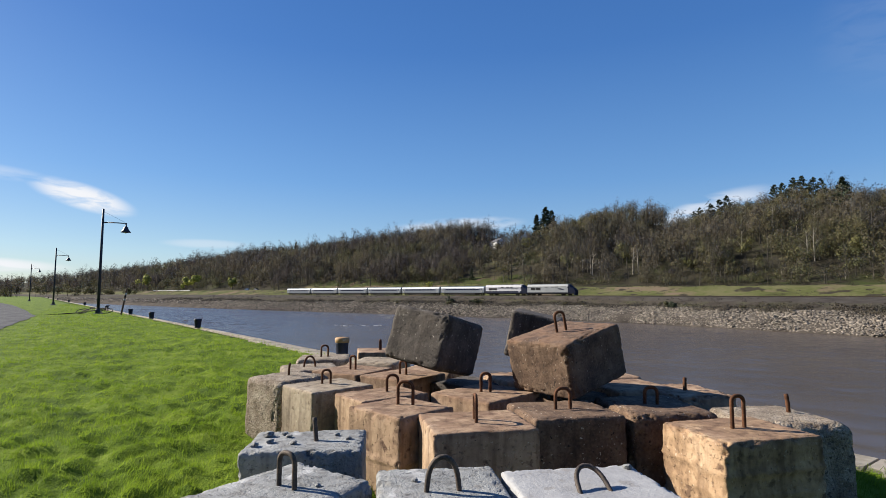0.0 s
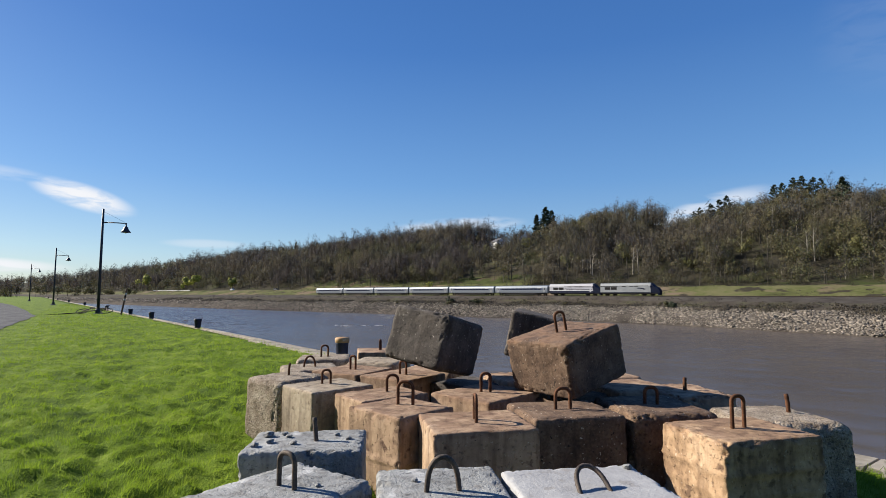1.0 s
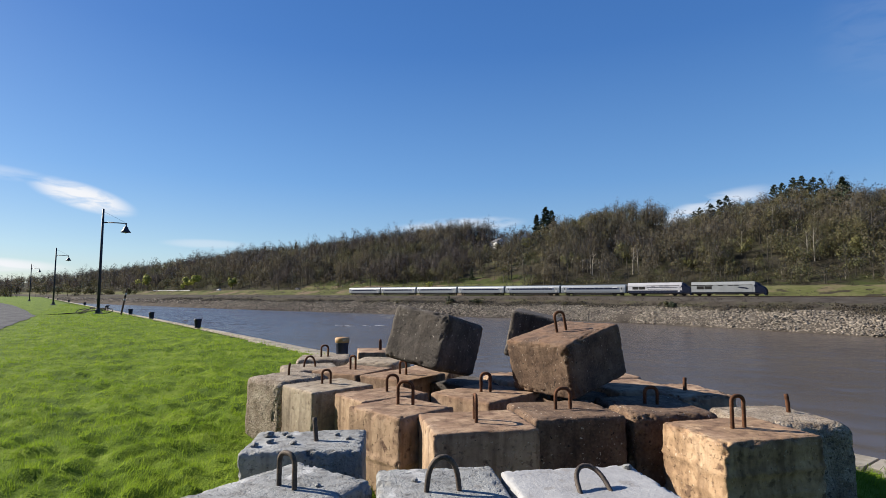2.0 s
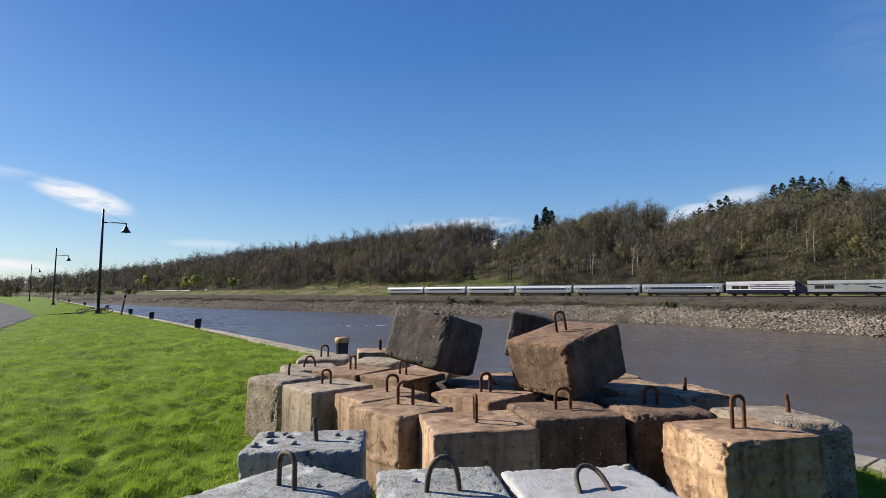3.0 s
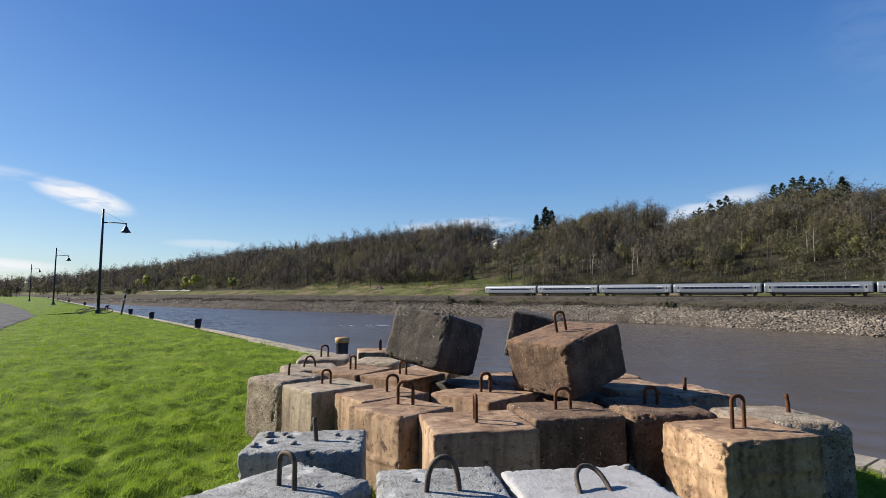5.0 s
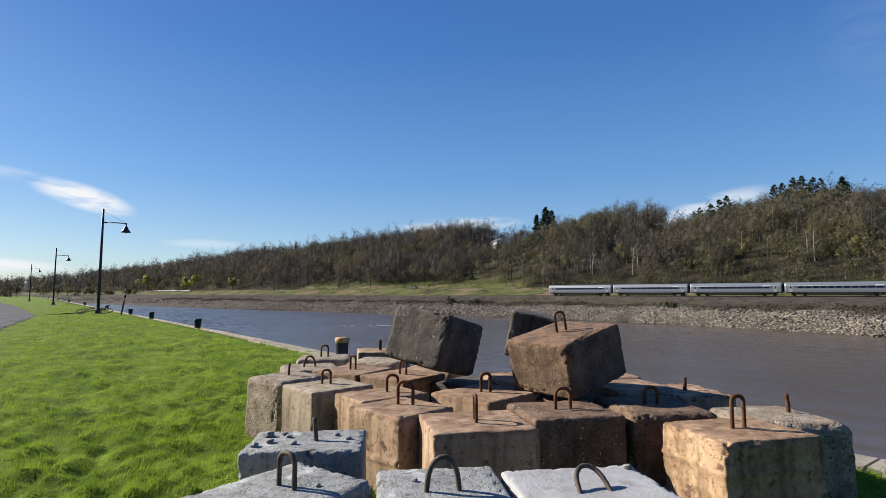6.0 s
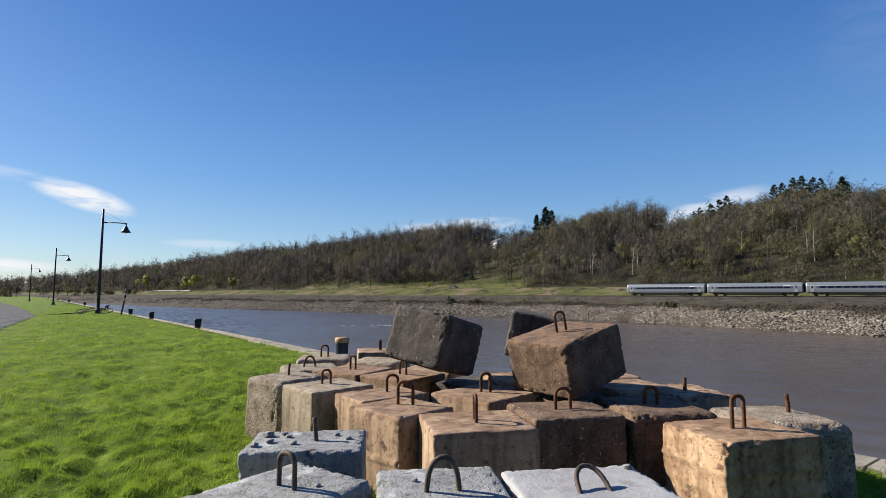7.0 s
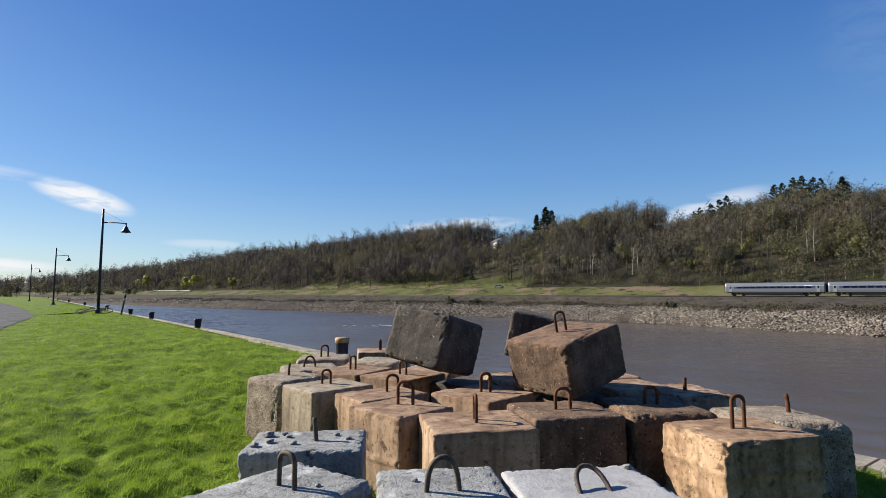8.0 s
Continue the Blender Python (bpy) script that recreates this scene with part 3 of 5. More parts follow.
def build_bollards():
    b = base("bollard", Matrix.Translation(edge_at(9.4, 0.20, 0.03)), "navy mooring bollard with a dull yellow cap on the river wall", "bollard", "bollards on the river wall")
    part("post", lathe([(0.13, 0), (0.13, 0.02), (0.14, 0.26), (0.152, 0.29), (0.152, 0.30)], 20), M["navy"], b, smooth=True)
    part("cap", lathe([(0.15, 0.30), (0.158, 0.31), (0.16, 0.39), (0.14, 0.41), (0.045, 0.42)], 20), M["cream"], b, "dull yellow cap", True)
    d = 21.9
    far = base("bollard", Matrix.Translation(edge_at(d, 0.25, 0.03)), "dark navy mooring bollard on the river wall", "bollard", "bollards on the river wall")
    part("post", lathe([(0.115, 0), (0.115, 0.02), (0.135, 0.28), (0.15, 0.30)], 18), M["navy"], far, smooth=True)
    part("cap", lathe([(0.15, 0.30), (0.155, 0.355), (0.13, 0.372), (0.04, 0.377)], 18), M["navy"], far, smooth=True)
    for d in (32.2, 39.9, 53.6, 76.7, 108.5, 152.0, 222.0):
        copy_thing(far, Matrix.Translation(edge_at(d, 0.25, 0.03)))


build_lamps()
build_bollards()


def build_marker_and_heap():
    # leaning navigation post at the water
    m = base("channel_marker", Matrix.Translation(edge_at(39.1, 0.9, -0.02)) @ pose(0, 0, 0, 0, 10, 0), "leaning thin timber channel marker with white and dark bands", "post")
    part("post", tube([(0, 0, 0), (0, 0, 1.2), (0, 0, 1.85)], [0.06, 0.05, 0.035], 10), M["timber"], m)
    for z, k in ((1.02, "stripe"), (1.22, "black"), (1.40, "stripe"), (1.58, "timber")):
        part("band", lathe([(0.062, z), (0.062, z + 0.11)], 12), M[k], m)
    # bicycle lying against the lamp's foot
    b = base("bicycle", pose(-23.75, 36.3, 0.05, 0, 0, 12), "dark bicycle lying on the grass at the lamp post", "bicycle")
    for x in (-0.55, 0.95):
        bm = bmesh.new()
        n = 22
        add_tube(bm, [(x + 0.34 * math.cos(2 * math.pi * k / n), 0.34 * math.sin(2 * math.pi * k / n), 0.06 + 0.14 * (math.sin(2 * math.pi * k / n) + 1)) for k in range(n + 1)], 0.028, 6)
        w = part("wheel", bm, M["tyre"], b)
        bm = bmesh.new()
        for k in range(8):
            a = 2 * math.pi * k / 8
            add_tube(bm, [(x, 0, 0.2), (x + 0.33 * math.cos(a), 0.33 * math.sin(a), 0.06 + 0.14 * (math.sin(a) + 1))], 0.006, 4)
        part("spokes", bm, M["greysteel"], w)
    bm = bmesh.new()
    for p, q in (((-0.55, 0, 0.2), (0.0, -0.05, 0.2)), ((-0.55, 0, 0.2), (-0.1, 0.40, 0.38)), ((0.0, -0.05, 0.2), (-0.1, 0.40, 0.38)), ((0.0, -0.05, 0.2), (0.75, 0.45, 0.38)), ((-0.1, 0.40, 0.38), (0.75, 0.45, 0.38)), ((0.95, 0, 0.2), (0.72, 0.52, 0.40))):
        add_tube(bm, [p, q], 0.032, 8)
    part("bicycle_frame", bm, M["greysteel"], b)
    part("handlebar", tube([(0.55, 0.60, 0.15), (0.72, 0.58, 0.40), (0.9, 0.60, 0.62)], 0.02, 6), M["tyre"], b)
    part("saddle", box(-0.28, 0.42, 0.36, 0.02, 0.56, 0.44, 0.02), M["tyre"], b)
    # dark plank beside it
    p = base("plank", pose(-25.6, 36.0, 0.03, 0, -4, 16), "dark weathered plank lying on the grass", "plank")
    part("board", box(-1.5, -0.12, 0, 1.3, 0.12, 0.06, 0.01), M["black"], p)


build_marker_and_heap()

# ---- concrete blocks ----


def block_mesh(seed, w, d, h, rnd, rough, chips, seams=(), n=34):
    """A cast block with worn corners: superellipsoid corners, wavy faces and broken edges."""
    bm = bmesh.new()
    for axis in range(3):
        for sgn in (-1, 1):
            grid = []
            for i in range(n + 1):
                row = []
                for j in range(n + 1):
                    u, v = 2 * i / n - 1, 2 * j / n - 1
                    u, v = math.sin(u * math.pi / 2) * 0.35 + u * 0.65, math.sin(v * math.pi / 2) * 0.35 + v * 0.65
                    p = [0, 0, 0]
                    p[axis], p[(axis + 1) % 3], p[(axis + 2) % 3] = sgn, u, v
                    row.append(bm.verts.new(p))
                grid.append(row)
            for i in range(n):
                for j in range(n):
                    f = (grid[i][j], grid[i + 1][j], grid[i + 1][j + 1], grid[i][j + 1])
                    bm.faces.new(f if sgn > 0 else f[::-1])
    bmesh.ops.remove_doubles(bm, verts=bm.verts, dist=1e-5)
    half = Vector((w / 2, d / 2, h / 2))
    off = Vector((seed * 3.7, seed * 1.9, seed * 5.3))
    for v in bm.verts:
        p = Vector((v.co.x * half.x, v.co.y * half.y, v.co.z * half.z))
        # rounding: pull the point towards the inner box
        core = Vector([max(-(half[k] - rnd), min(half[k] - rnd, p[k])) for k in range(3)])
        out = p - core
        edgy = sum(1 for k in range(3) if abs(p[k]) > half[k] - rnd * 1.6)
        if out.length > 1e-6:
            if sum(1 for k in range(3) if abs(out[k]) > 1e-6) > 1:
                p = core + out.normalized() * rnd
        q = p + off
        p += p.normalized() * (noise.fractal(q * 5.0, 1.0, 2.0, 3) * rough * 0.8 + noise.fractal(q * 30.0, 1.0, 2.0, 4) * rough * 0.45)
        if edgy >= 2:
            c = 0.45 * noise.noise(q * 11.0) + 0.9 * noise.noise(q * 31.0) + 0.8 * noise.noise(q * 67.0)
            if c > 0.2:
                p -= p.normalized() * min(0.6, c - 0.2) * chips
        for k in seams:
            # board seams left proud by the mould
            g = abs(p.z + h / 2 - k * h + 0.012 * noise.noise(q * 2.0))
            if g < 0.02 and abs(p.z) < h / 2 - 0.03:
                p += Vector((p.x, p.y, 0)).normalized() * 0.016 * (1 - g / 0.02)
        v.co = p + Vector((0, 0, h / 2))
    return bm


def loop_bm(width, height, r, lean, kind, yaw):
    """A lifting loop of bent reinforcing bar with ribs; kind: u loop, arch or stub."""
    bm = bmesh.new()
    pts = []
    hw = width / 2
    if kind == "stub":
        pts = [(0, 0, -0.05), (0, 0.004, height * 0.5), (0.006, 0.01, height)]
        hw = 0
    elif kind == "arch":
        pts = [(-hw * 1.1, 0, -0.05)] + [(-hw * math.cos(math.pi * k / 14), 0, height * math.sin(math.pi * k / 14) ** 0.8) for k in range(1, 14)] + [(hw * 1.1, 0, -0.05)]
    else:
        rad = hw * 0.85
        pts = [(-hw, 0, -0.05), (-hw, 0, height * 0.5)] + [(-hw + rad - rad * math.cos(a), 0, height - rad + rad * math.sin(a)) for a in [math.pi / 2 * k / 6 for k in range(7)]]
        pts += [(-x, y, z) for x, y, z in pts[::-1]]
    fine = []
    for a, b in zip(pts, pts[1:]):
        for k in range(3):
            fine.append(Vector(a).lerp(Vector(b), k / 3))
    fine.append(Vector(pts[-1]))
    radii = [r * (1.0 + (0.09 if k % 2 else -0.03)) for k in range(len(fine))]
    add_tube(bm, fine, radii, 9)
    bmesh.ops.transform(bm, matrix=pose(0, 0, 0, lean, 0, yaw), verts=bm.verts)
    return bm


def block(x, y, yaw, w, d, h, kind, loop, label, seed, rnd=0.014, rough=0.006, chips=0.024, z=0.0, tilt=(0, 0), ring=(0.105, 0.15, 0.0105, 0, 0), steel="rust", shift=(0, 0), on=None, seams=(), n=34):
    """One block with its lifting loop. ring: width, height, bar radius, lean and turn of the loop."""
    m = Matrix.Translation((x, y, z)) @ pose(0, 0, 0, tilt[0], tilt[1], 0) @ pose(0, 0, 0, 0, 0, yaw)
    if on is not None:
        low = min((m @ Vector((a * w / 2, c * d / 2, 0))).z for a in (-1, 1) for c in (-1, 1))
        m = Matrix.Translation((0, 0, on - low)) @ m
    b = base("concrete_block", m, label, "concrete block", "pile of concrete blocks")
    part("body", block_mesh(seed, w, d, h, rnd, rough, chips, seams, n), M[kind], b, smooth=True)
    if loop:
        ob = part("lifting_loop", loop_bm(ring[0], ring[1], ring[2], ring[3], loop, ring[4]), M[steel], b, "bent reinforcing bar lifting loop", True)
        ob.location = (shift[0], shift[1], h)
    return b


def build_blocks():
    TAN = "tan concrete block stained with rust, set on grass"
    GREY = "light grey concrete block with chipped top"
    block(-0.68, 2.26, -36, 0.50, 0.62, 0.60, "grey", "u", GREY, 1, 0.02, 0.005, 0.05, ring=(0.095, 0.14, 0.0105, 0, 2), shift=(0.01, 0.04), steel="greysteel")
    block(-0.745, 3.01, 5, 0.62, 0.44, 0.60, "grey", "stub", GREY + " and a bar stub", 2, 0.018, 0.006, 0.06, ring=(0.1, 0.12, 0.012, -4, 70), shift=(0.05, 0), steel="greysteel")
    block(0.0, 2.25, 7, 0.54, 0.62, 0.60, "grey", "arch", GREY, 3, 0.025, 0.004, 0.04, ring=(0.13, 0.135, 0.011, 0, 0), steel="greysteel")
    block(0.62, 2.25, 9, 0.63, 0.62, 0.60, "white", "arch", "whitish concrete block with a bent lifting bar", 4, 0.016, 0.004, 0.04, ring=(0.13, 0.115, 0.010, -50, 4), steel="greysteel")
    block(-0.30, 3.90, 46, 0.52, 0.56, 0.60, "tan", "u", TAN, 5, 0.018, 0.007, 0.035, ring=(0.115, 0.165, 0.0115, 0, -62), shift=(0.06, 0.02), seams=(0.5,))
    block(0.205, 3.465, 12, 0.65, 0.55, 0.60, "tan", "u", TAN + " among others", 6, rough=0.007, ring=(0.10, 0.16, 0.0105, 0, 82))
    block(0.84, 3.82, 12, 0.65, 0.58, 0.60, "umber", "u", "brown concrete block with rounded edges on grass", 7, 0.03, ring=(0.11, 0.14, 0.0115, 0, 0))
    block(1.766, 3.27, 15, 0.68, 0.52, 0.60, "ochre", "u", "ochre-tan concrete block with cast seam lines", 8, 0.018, 0.006, 0.05, ring=(0.075, 0.19, 0.0115, 0, -10), seams=(0.52, 0.72))
    block(2.25, 3.72, 10, 0.66, 0.66, 0.585, "pebble", "stub", "rounded pebbly concrete block near the river edge", 9, 0.09, 0.010, 0.04, ring=(0.1, 0.125, 0.014, 0, 80), shift=(0.14, 0.02))
    block(-1.52, 5.34, -38, 0.56, 0.60, 0.60, "pebble", "stub", "pebbly concrete block with rounded corners", 10, 0.06, 0.012, 0.03, ring=(0.1, 0.12, 0.011, 0, 0))
    block(-1.02, 4.81, 42, 0.60, 0.55, 0.60, "sand", "u", "grey-tan concrete block with worn edges on grass", 11, ring=(0.075, 0.12, 0.0105, 0, -40), shift=(0.02, 0.06))
    block(-0.495, 4.41, 38, 0.62, 0.45, 0.60, "tan", "u", TAN, 12, ring=(0.09, 0.135, 0.0115, 0, -36), shift=(0.10, 0.0))
    block(-1.52, 6.95, 8, 0.66, 0.60, 0.60, "pebble", "u", "pebbly tan concrete block at the back of the pile", 13, 0.05, 0.008, ring=(0.085, 0.14, 0.0115, 0, 5), n=20)
    block(-1.50, 6.10, 20, 0.62, 0.60, 0.585, "pebble", "arch", "pebbly tan concrete block with a low loop", 14, 0.04, 0.008, ring=(0.12, 0.115, 0.011, 0, 0), n=20)
    block(-0.96, 5.78, -30, 0.62, 0.62, 0.60, "tan", "u", TAN, 15, ring=(0.065, 0.14, 0.0115, 0, 5))
    block(-0.40, 5.42, -38, 0.60, 0.62, 0.60, "tan", "u", TAN, 16, ring=(0.085, 0.13, 0.0115, 0, 0))
    block(0.35, 4.46, -44, 0.62, 0.66, 0.60, "tan", "u", "tan concrete block stained with rust under leaning blocks", 17, rough=0.008, ring=(0.075, 0.15, 0.0125, 0, 45))
    block(-0.90, 7.75, 10, 0.64, 0.62, 0.60, "tan", "u", "rust-stained tan concrete block at the back of the pile", 18, ring=(0.06, 0.14, 0.0125, 0, 70), n=20)
    block(-0.78, 6.60, -15, 0.62, 0.62, 0.60, "sand", "", "grey-tan concrete block in the pile", 19, 0.05, 0.010, n=20)
    block(-0.10, 6.10, -20, 0.62, 0.62, 0.58, "tan", "", "tan concrete block half hidden in the pile", 20, 0.04, 0.010, n=20)
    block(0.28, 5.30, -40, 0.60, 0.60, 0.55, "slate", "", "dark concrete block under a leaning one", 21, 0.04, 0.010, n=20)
    block(0.80, 5.35, 20, 0.66, 0.60, 0.60, "tan", "", "tan concrete block half hidden in the pile", 22, 0.05, 0.010, n=20)
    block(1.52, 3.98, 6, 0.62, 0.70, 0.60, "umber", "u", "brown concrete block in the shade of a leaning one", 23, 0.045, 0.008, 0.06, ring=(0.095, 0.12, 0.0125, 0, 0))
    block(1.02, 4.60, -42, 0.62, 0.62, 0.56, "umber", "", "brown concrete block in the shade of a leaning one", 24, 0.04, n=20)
    block(2.03, 4.56, 10, 0.50, 0.62, 0.60, "tan", "stub", "broken-edged tan concrete block near the river edge", 25, 0.03, 0.012, 0.09, ring=(0.1, 0.10, 0.015, 0, 0))
    block(1.64, 4.78, 14, 0.60, 0.60, 0.61, "tan", "", "tan concrete block half hidden in the pile", 26, 0.05, n=20)
    block(1.60, 5.50, 10, 0.60, 0.60, 0.60, "tan", "", "tan concrete block half hidden in the pile", 27, 0.05, n=20)
    # leaning blocks on top
    block(-0.135, 5.119, 56, 0.645, 0.635, 0.50, "slate", "", "dark grey pitted concrete block leaning on the pile", 30, 0.045, 0.008, 0.03, tilt=(-4.9, 13.8), on=0.60)
    block(1.06, 4.537, 36, 0.69, 0.65, 0.43, "russet", "u", "dark brown pitted concrete block tilted on the pile", 31, 0.03, 0.009, 0.045, tilt=(6.8, -9.8), ring=(0.085, 0.165, 0.0115, 0, -20), on=0.595)
    block(0.98, 6.10, -12, 0.55, 0.60, 0.50, "slate", "", "dark grey concrete block leaning behind another", 32, 0.03, 0.007, 0.024, tilt=(4, 12), on=0.62)


build_blocks()


def build_rubble():
    """Loose chips of concrete on the grey block and beside it."""
    rnd = random.Random(12)
    for x, y, z, r in ((-0.98, 3.08, 0.6, 0.028), (-0.93, 2.95, 0.6, 0.022), (-0.86, 3.06, 0.6, 0.018), (-0.80, 2.93, 0.6, 0.02), (-0.99, 2.88, 0.6, 0.022), (-0.60, 3.10, 0.6, 0.016), (-0.52, 3.02, 0.6, 0.018), (-0.90, 3.12, 0.6, 0.016),
                       (0.85, 2.53, 0.6, 0.02), (0.56, 2.14, 0.6, 0.014), (-0.12, 2.36, 0.6, 0.014), (-0.52, 2.30, 0.6, 0.014)):
        bm = bmesh.new()
        bmesh.ops.create_icosphere(bm, subdivisions=2, radius=r)
        o = Vector((rnd.random() * 9, rnd.random() * 9, 0))
        for v in bm.verts:
            v.co *= 1 + 0.5 * noise.noise(v.co * 60 + o)
            v.co.z *= 0.6
        c = link_bm("concrete_chip", bm, M["grey"])
        c.location = (x, y, z + r * 0.45)
        tagged(c, "loose grey chip of broken concrete on a block", "rubble", "loose chips on the blocks")


build_rubble()


# ---- railway ----


def rail_pose(s, n=None, z=0.0):
    p = world_at(s, RAIL_N if n is None else n, z)
    return Matrix.Translation(p) @ Matrix.Rotation(math.atan2(E_S.y, E_S.x), 4, "Z")


def build_track():
    t = base("railway_track", rail_pose(0, z=0.55), "rusty railway track on grey ballast", "railway track")
    t["kind"] = "structure"
    for y in (-0.7175, 0.7175):
        bm = bmesh.new()
        prof = [(-0.07, 0.12), (-0.07, 0.135), (-0.012, 0.15), (-0.012, 0.25), (-0.036, 0.26), (-0.036, 0.30), (0.036, 0.30), (0.036, 0.26), (0.012, 0.25), (0.012, 0.15), (0.07, 0.135), (0.07, 0.12)]
        a = [bm.verts.new((-1500, y + u, z)) for u, z in prof]
        b = [bm.verts.new((500, y + u, z)) for u, z in prof]
        for k in range(len(prof)):
            bm.faces.new((a[k], b[k], b[(k + 1) % len(prof)], a[(k + 1) % len(prof)]))
        part("rail", bm, M["steelrail"], t)
    tie = part("tie", box(-0.11, -1.3, -0.04, 0.11, 1.3, 0.12), M["tie"], t)
    for k in range(1, 260):
        o = tie.copy()
        scene.collection.objects.link(o)
        o.location = (-130 + 0.62 * k, 0, 0)


build_track()


def car_section(hw, z0, z1):
    """Half profile of a rounded coach body, from sill to roof."""
    pts = []
    for k in range(13):
        a = math.pi / 2 * k / 12
        pts.append((hw * math.cos(a) ** 0.42, z1 - 1.35 + 1.35 * math.sin(a) ** 0.9))
    low = [(hw - 0.10, z0), (hw - 0.03, z0 + 0.5)]
    return low + pts


def loft_sections(sections):
    bm = bmesh.new()
    rows = []
    for x, sec in sections:
        ring = [bm.verts.new((x, y, z)) for y, z in sec] + [bm.verts.new((x, -y, z)) for y, z in sec[-2::-1]]
        rows.append(ring)
    n = len(rows[0])
    for a, b in zip(rows, rows[1:]):
        for k in range(n):
            bm.faces.new((a[k], b[k], b[(k + 1) % n], a[(k + 1) % n]))
    bm.faces.new(rows[0])
    bm.faces.new(rows[-1][::-1])
    bmesh.ops.recalc_face_normals(bm, faces=bm.faces)
    return bm


def bogie(parent, x, wheelbase, r):
    fr = bmesh.new()
    add_box(fr, x - wheelbase / 2 - 0.7, -1.18, 0.38, x + wheelbase / 2 + 0.7, -1.02, 0.68, 0.03)
    add_box(fr, x - wheelbase / 2 - 0.7, 1.02, 0.38, x + wheelbase / 2 + 0.7, 1.18, 0.68, 0.03)
    add_box(fr, x - 0.35, -1.1, 0.40, x + 0.35, 1.1, 0.85, 0.03)
    b = part("bogie", fr, M["black"], parent)
    for dx in (-wheelbase / 2, wheelbase / 2):
        bm = bmesh.new()
        for y in (-0.80, 0.66):
            add_tube(bm, [(x + dx, y, r), (x + dx, y + 0.14, r)], r, 20)
        add_tube(bm, [(x + dx, -0.7, r), (x + dx, 0.7, r)], 0.09, 8)
        part("wheelset", bm, M["steelrail"], b)


def build_coach():
    """One stainless coach, local x forward, 25.6 m over its ends."""
    c = base("passenger_coach", rail_pose(-400), "silver fluted passenger coach with a dark blue window band", "train coach", "coaches of the passenger train")
    sec = car_section(1.55, 1.02, 3.86)
    small = [(y * 0.93, 1.02 + (z - 1.02) * 0.975) for y, z in sec]
    part("body", loft_sections([(0.22, small), (0.5, sec), (13, sec), (25.1, sec), (25.38, small)]), M["silver"], c, smooth=False)
    for side in (-1, 1):
        y0, y1 = (1.545, 1.562) if side > 0 else (-1.562, -1.545)
        part("window_band", box(2.7, y0, 2.16, 23.0, y1, 2.74), M["blueband"], c, "dull blue band")
        for k in range(11):
            x = 3.5 + k * 1.73
            part("window", box(x, y0 - 0.008 * (side < 0), 2.20, x + 1.42, y1 + 0.008 * (side > 0), 2.70), M["glass"], c)
        for x in (1.3, 23.4):
            d = part("door", box(x, y0, 1.15, x + 0.85, y1, 3.05), M["locogrey"], c)
            part("door_window", box(x + 0.22, y0 - 0.008 * (side < 0), 2.1, x + 0.63, y1 + 0.008 * (side > 0), 2.75), M["glass"], d)
        part("stripe", box(0.5, y0, 2.86, 25.1, y1, 2.93), M["stripe"], c, "thin white stripe")
        part("letter_board", box(20.6, y0 - 0.004 * (side < 0), 2.78, 22.4, y1 + 0.004 * (side > 0), 3.02), M["stripe"], c, "white nameplate")
    part("underframe", box(0.6, -1.35, 0.78, 25.0, 1.35, 1.03), M["black"], c)
    # black box in place of the shade under the coach, between the bogies
    part("skirt", box(5.4, -1.3, 0.16, 20.2, 1.3, 0.9, 0.05), M["black"], c)
    part("equipment_box", box(12.2, -1.36, 0.40, 15.2, 1.36, 0.98, 0.05), M["black"], c)
    part("equipment_box", box(16.0, -1.36, 0.35, 19.6, 1.36, 0.98, 0.05), M["black"], c)
    for x0, x1 in ((-0.18, 0.23), (25.37, 25.80)):
        part("diaphragm", box(x0, -0.62, 1.0, x1, 0.62, 3.35, 0.06), M["black"], c)
    part("roof_vent", box(3.0, -0.5, 3.84, 5.0, 0.5, 3.93, 0.03), M["black"], c)
    bogie(c, 3.6, 2.6, 0.46)
    bogie(c, 22.0, 2.6, 0.46)
    return c


def loco_section(x, grow=0.0):
    """Half profile of the locomotive at x: sill, side, shoulder, roof."""
    top = table(x, [(0.25, 4.30), (17.5, 4.34), (18.3, 4.18), (18.9, 3.75), (19.5, 3.15), (20.5, 2.65), (20.95, 2.1), (21.06, 1.7)]) + grow
    bot = table(x, [(18.5, 0.95), (19.6, 0.62), (21.0, 0.62)]) - grow * 0.5
    w = 1.5 - max(0.0, x - 18.3) * 0.14 + grow
    sh = min(3.35, top - 0.35)
    return [(w - 0.08, bot), (w, bot + 0.25), (w, sh), (w - 0.22, sh + (top - sh) * 0.72), (w - 0.55, top), (0.0, top + 0.02)]


def loco_body_bm():
    return loft_sections([(x, loco_section(x)) for x in (0.25, 6.0, 12.0, 17.5, 18.3, 18.9, 19.5, 20.5, 20.95, 21.06)])


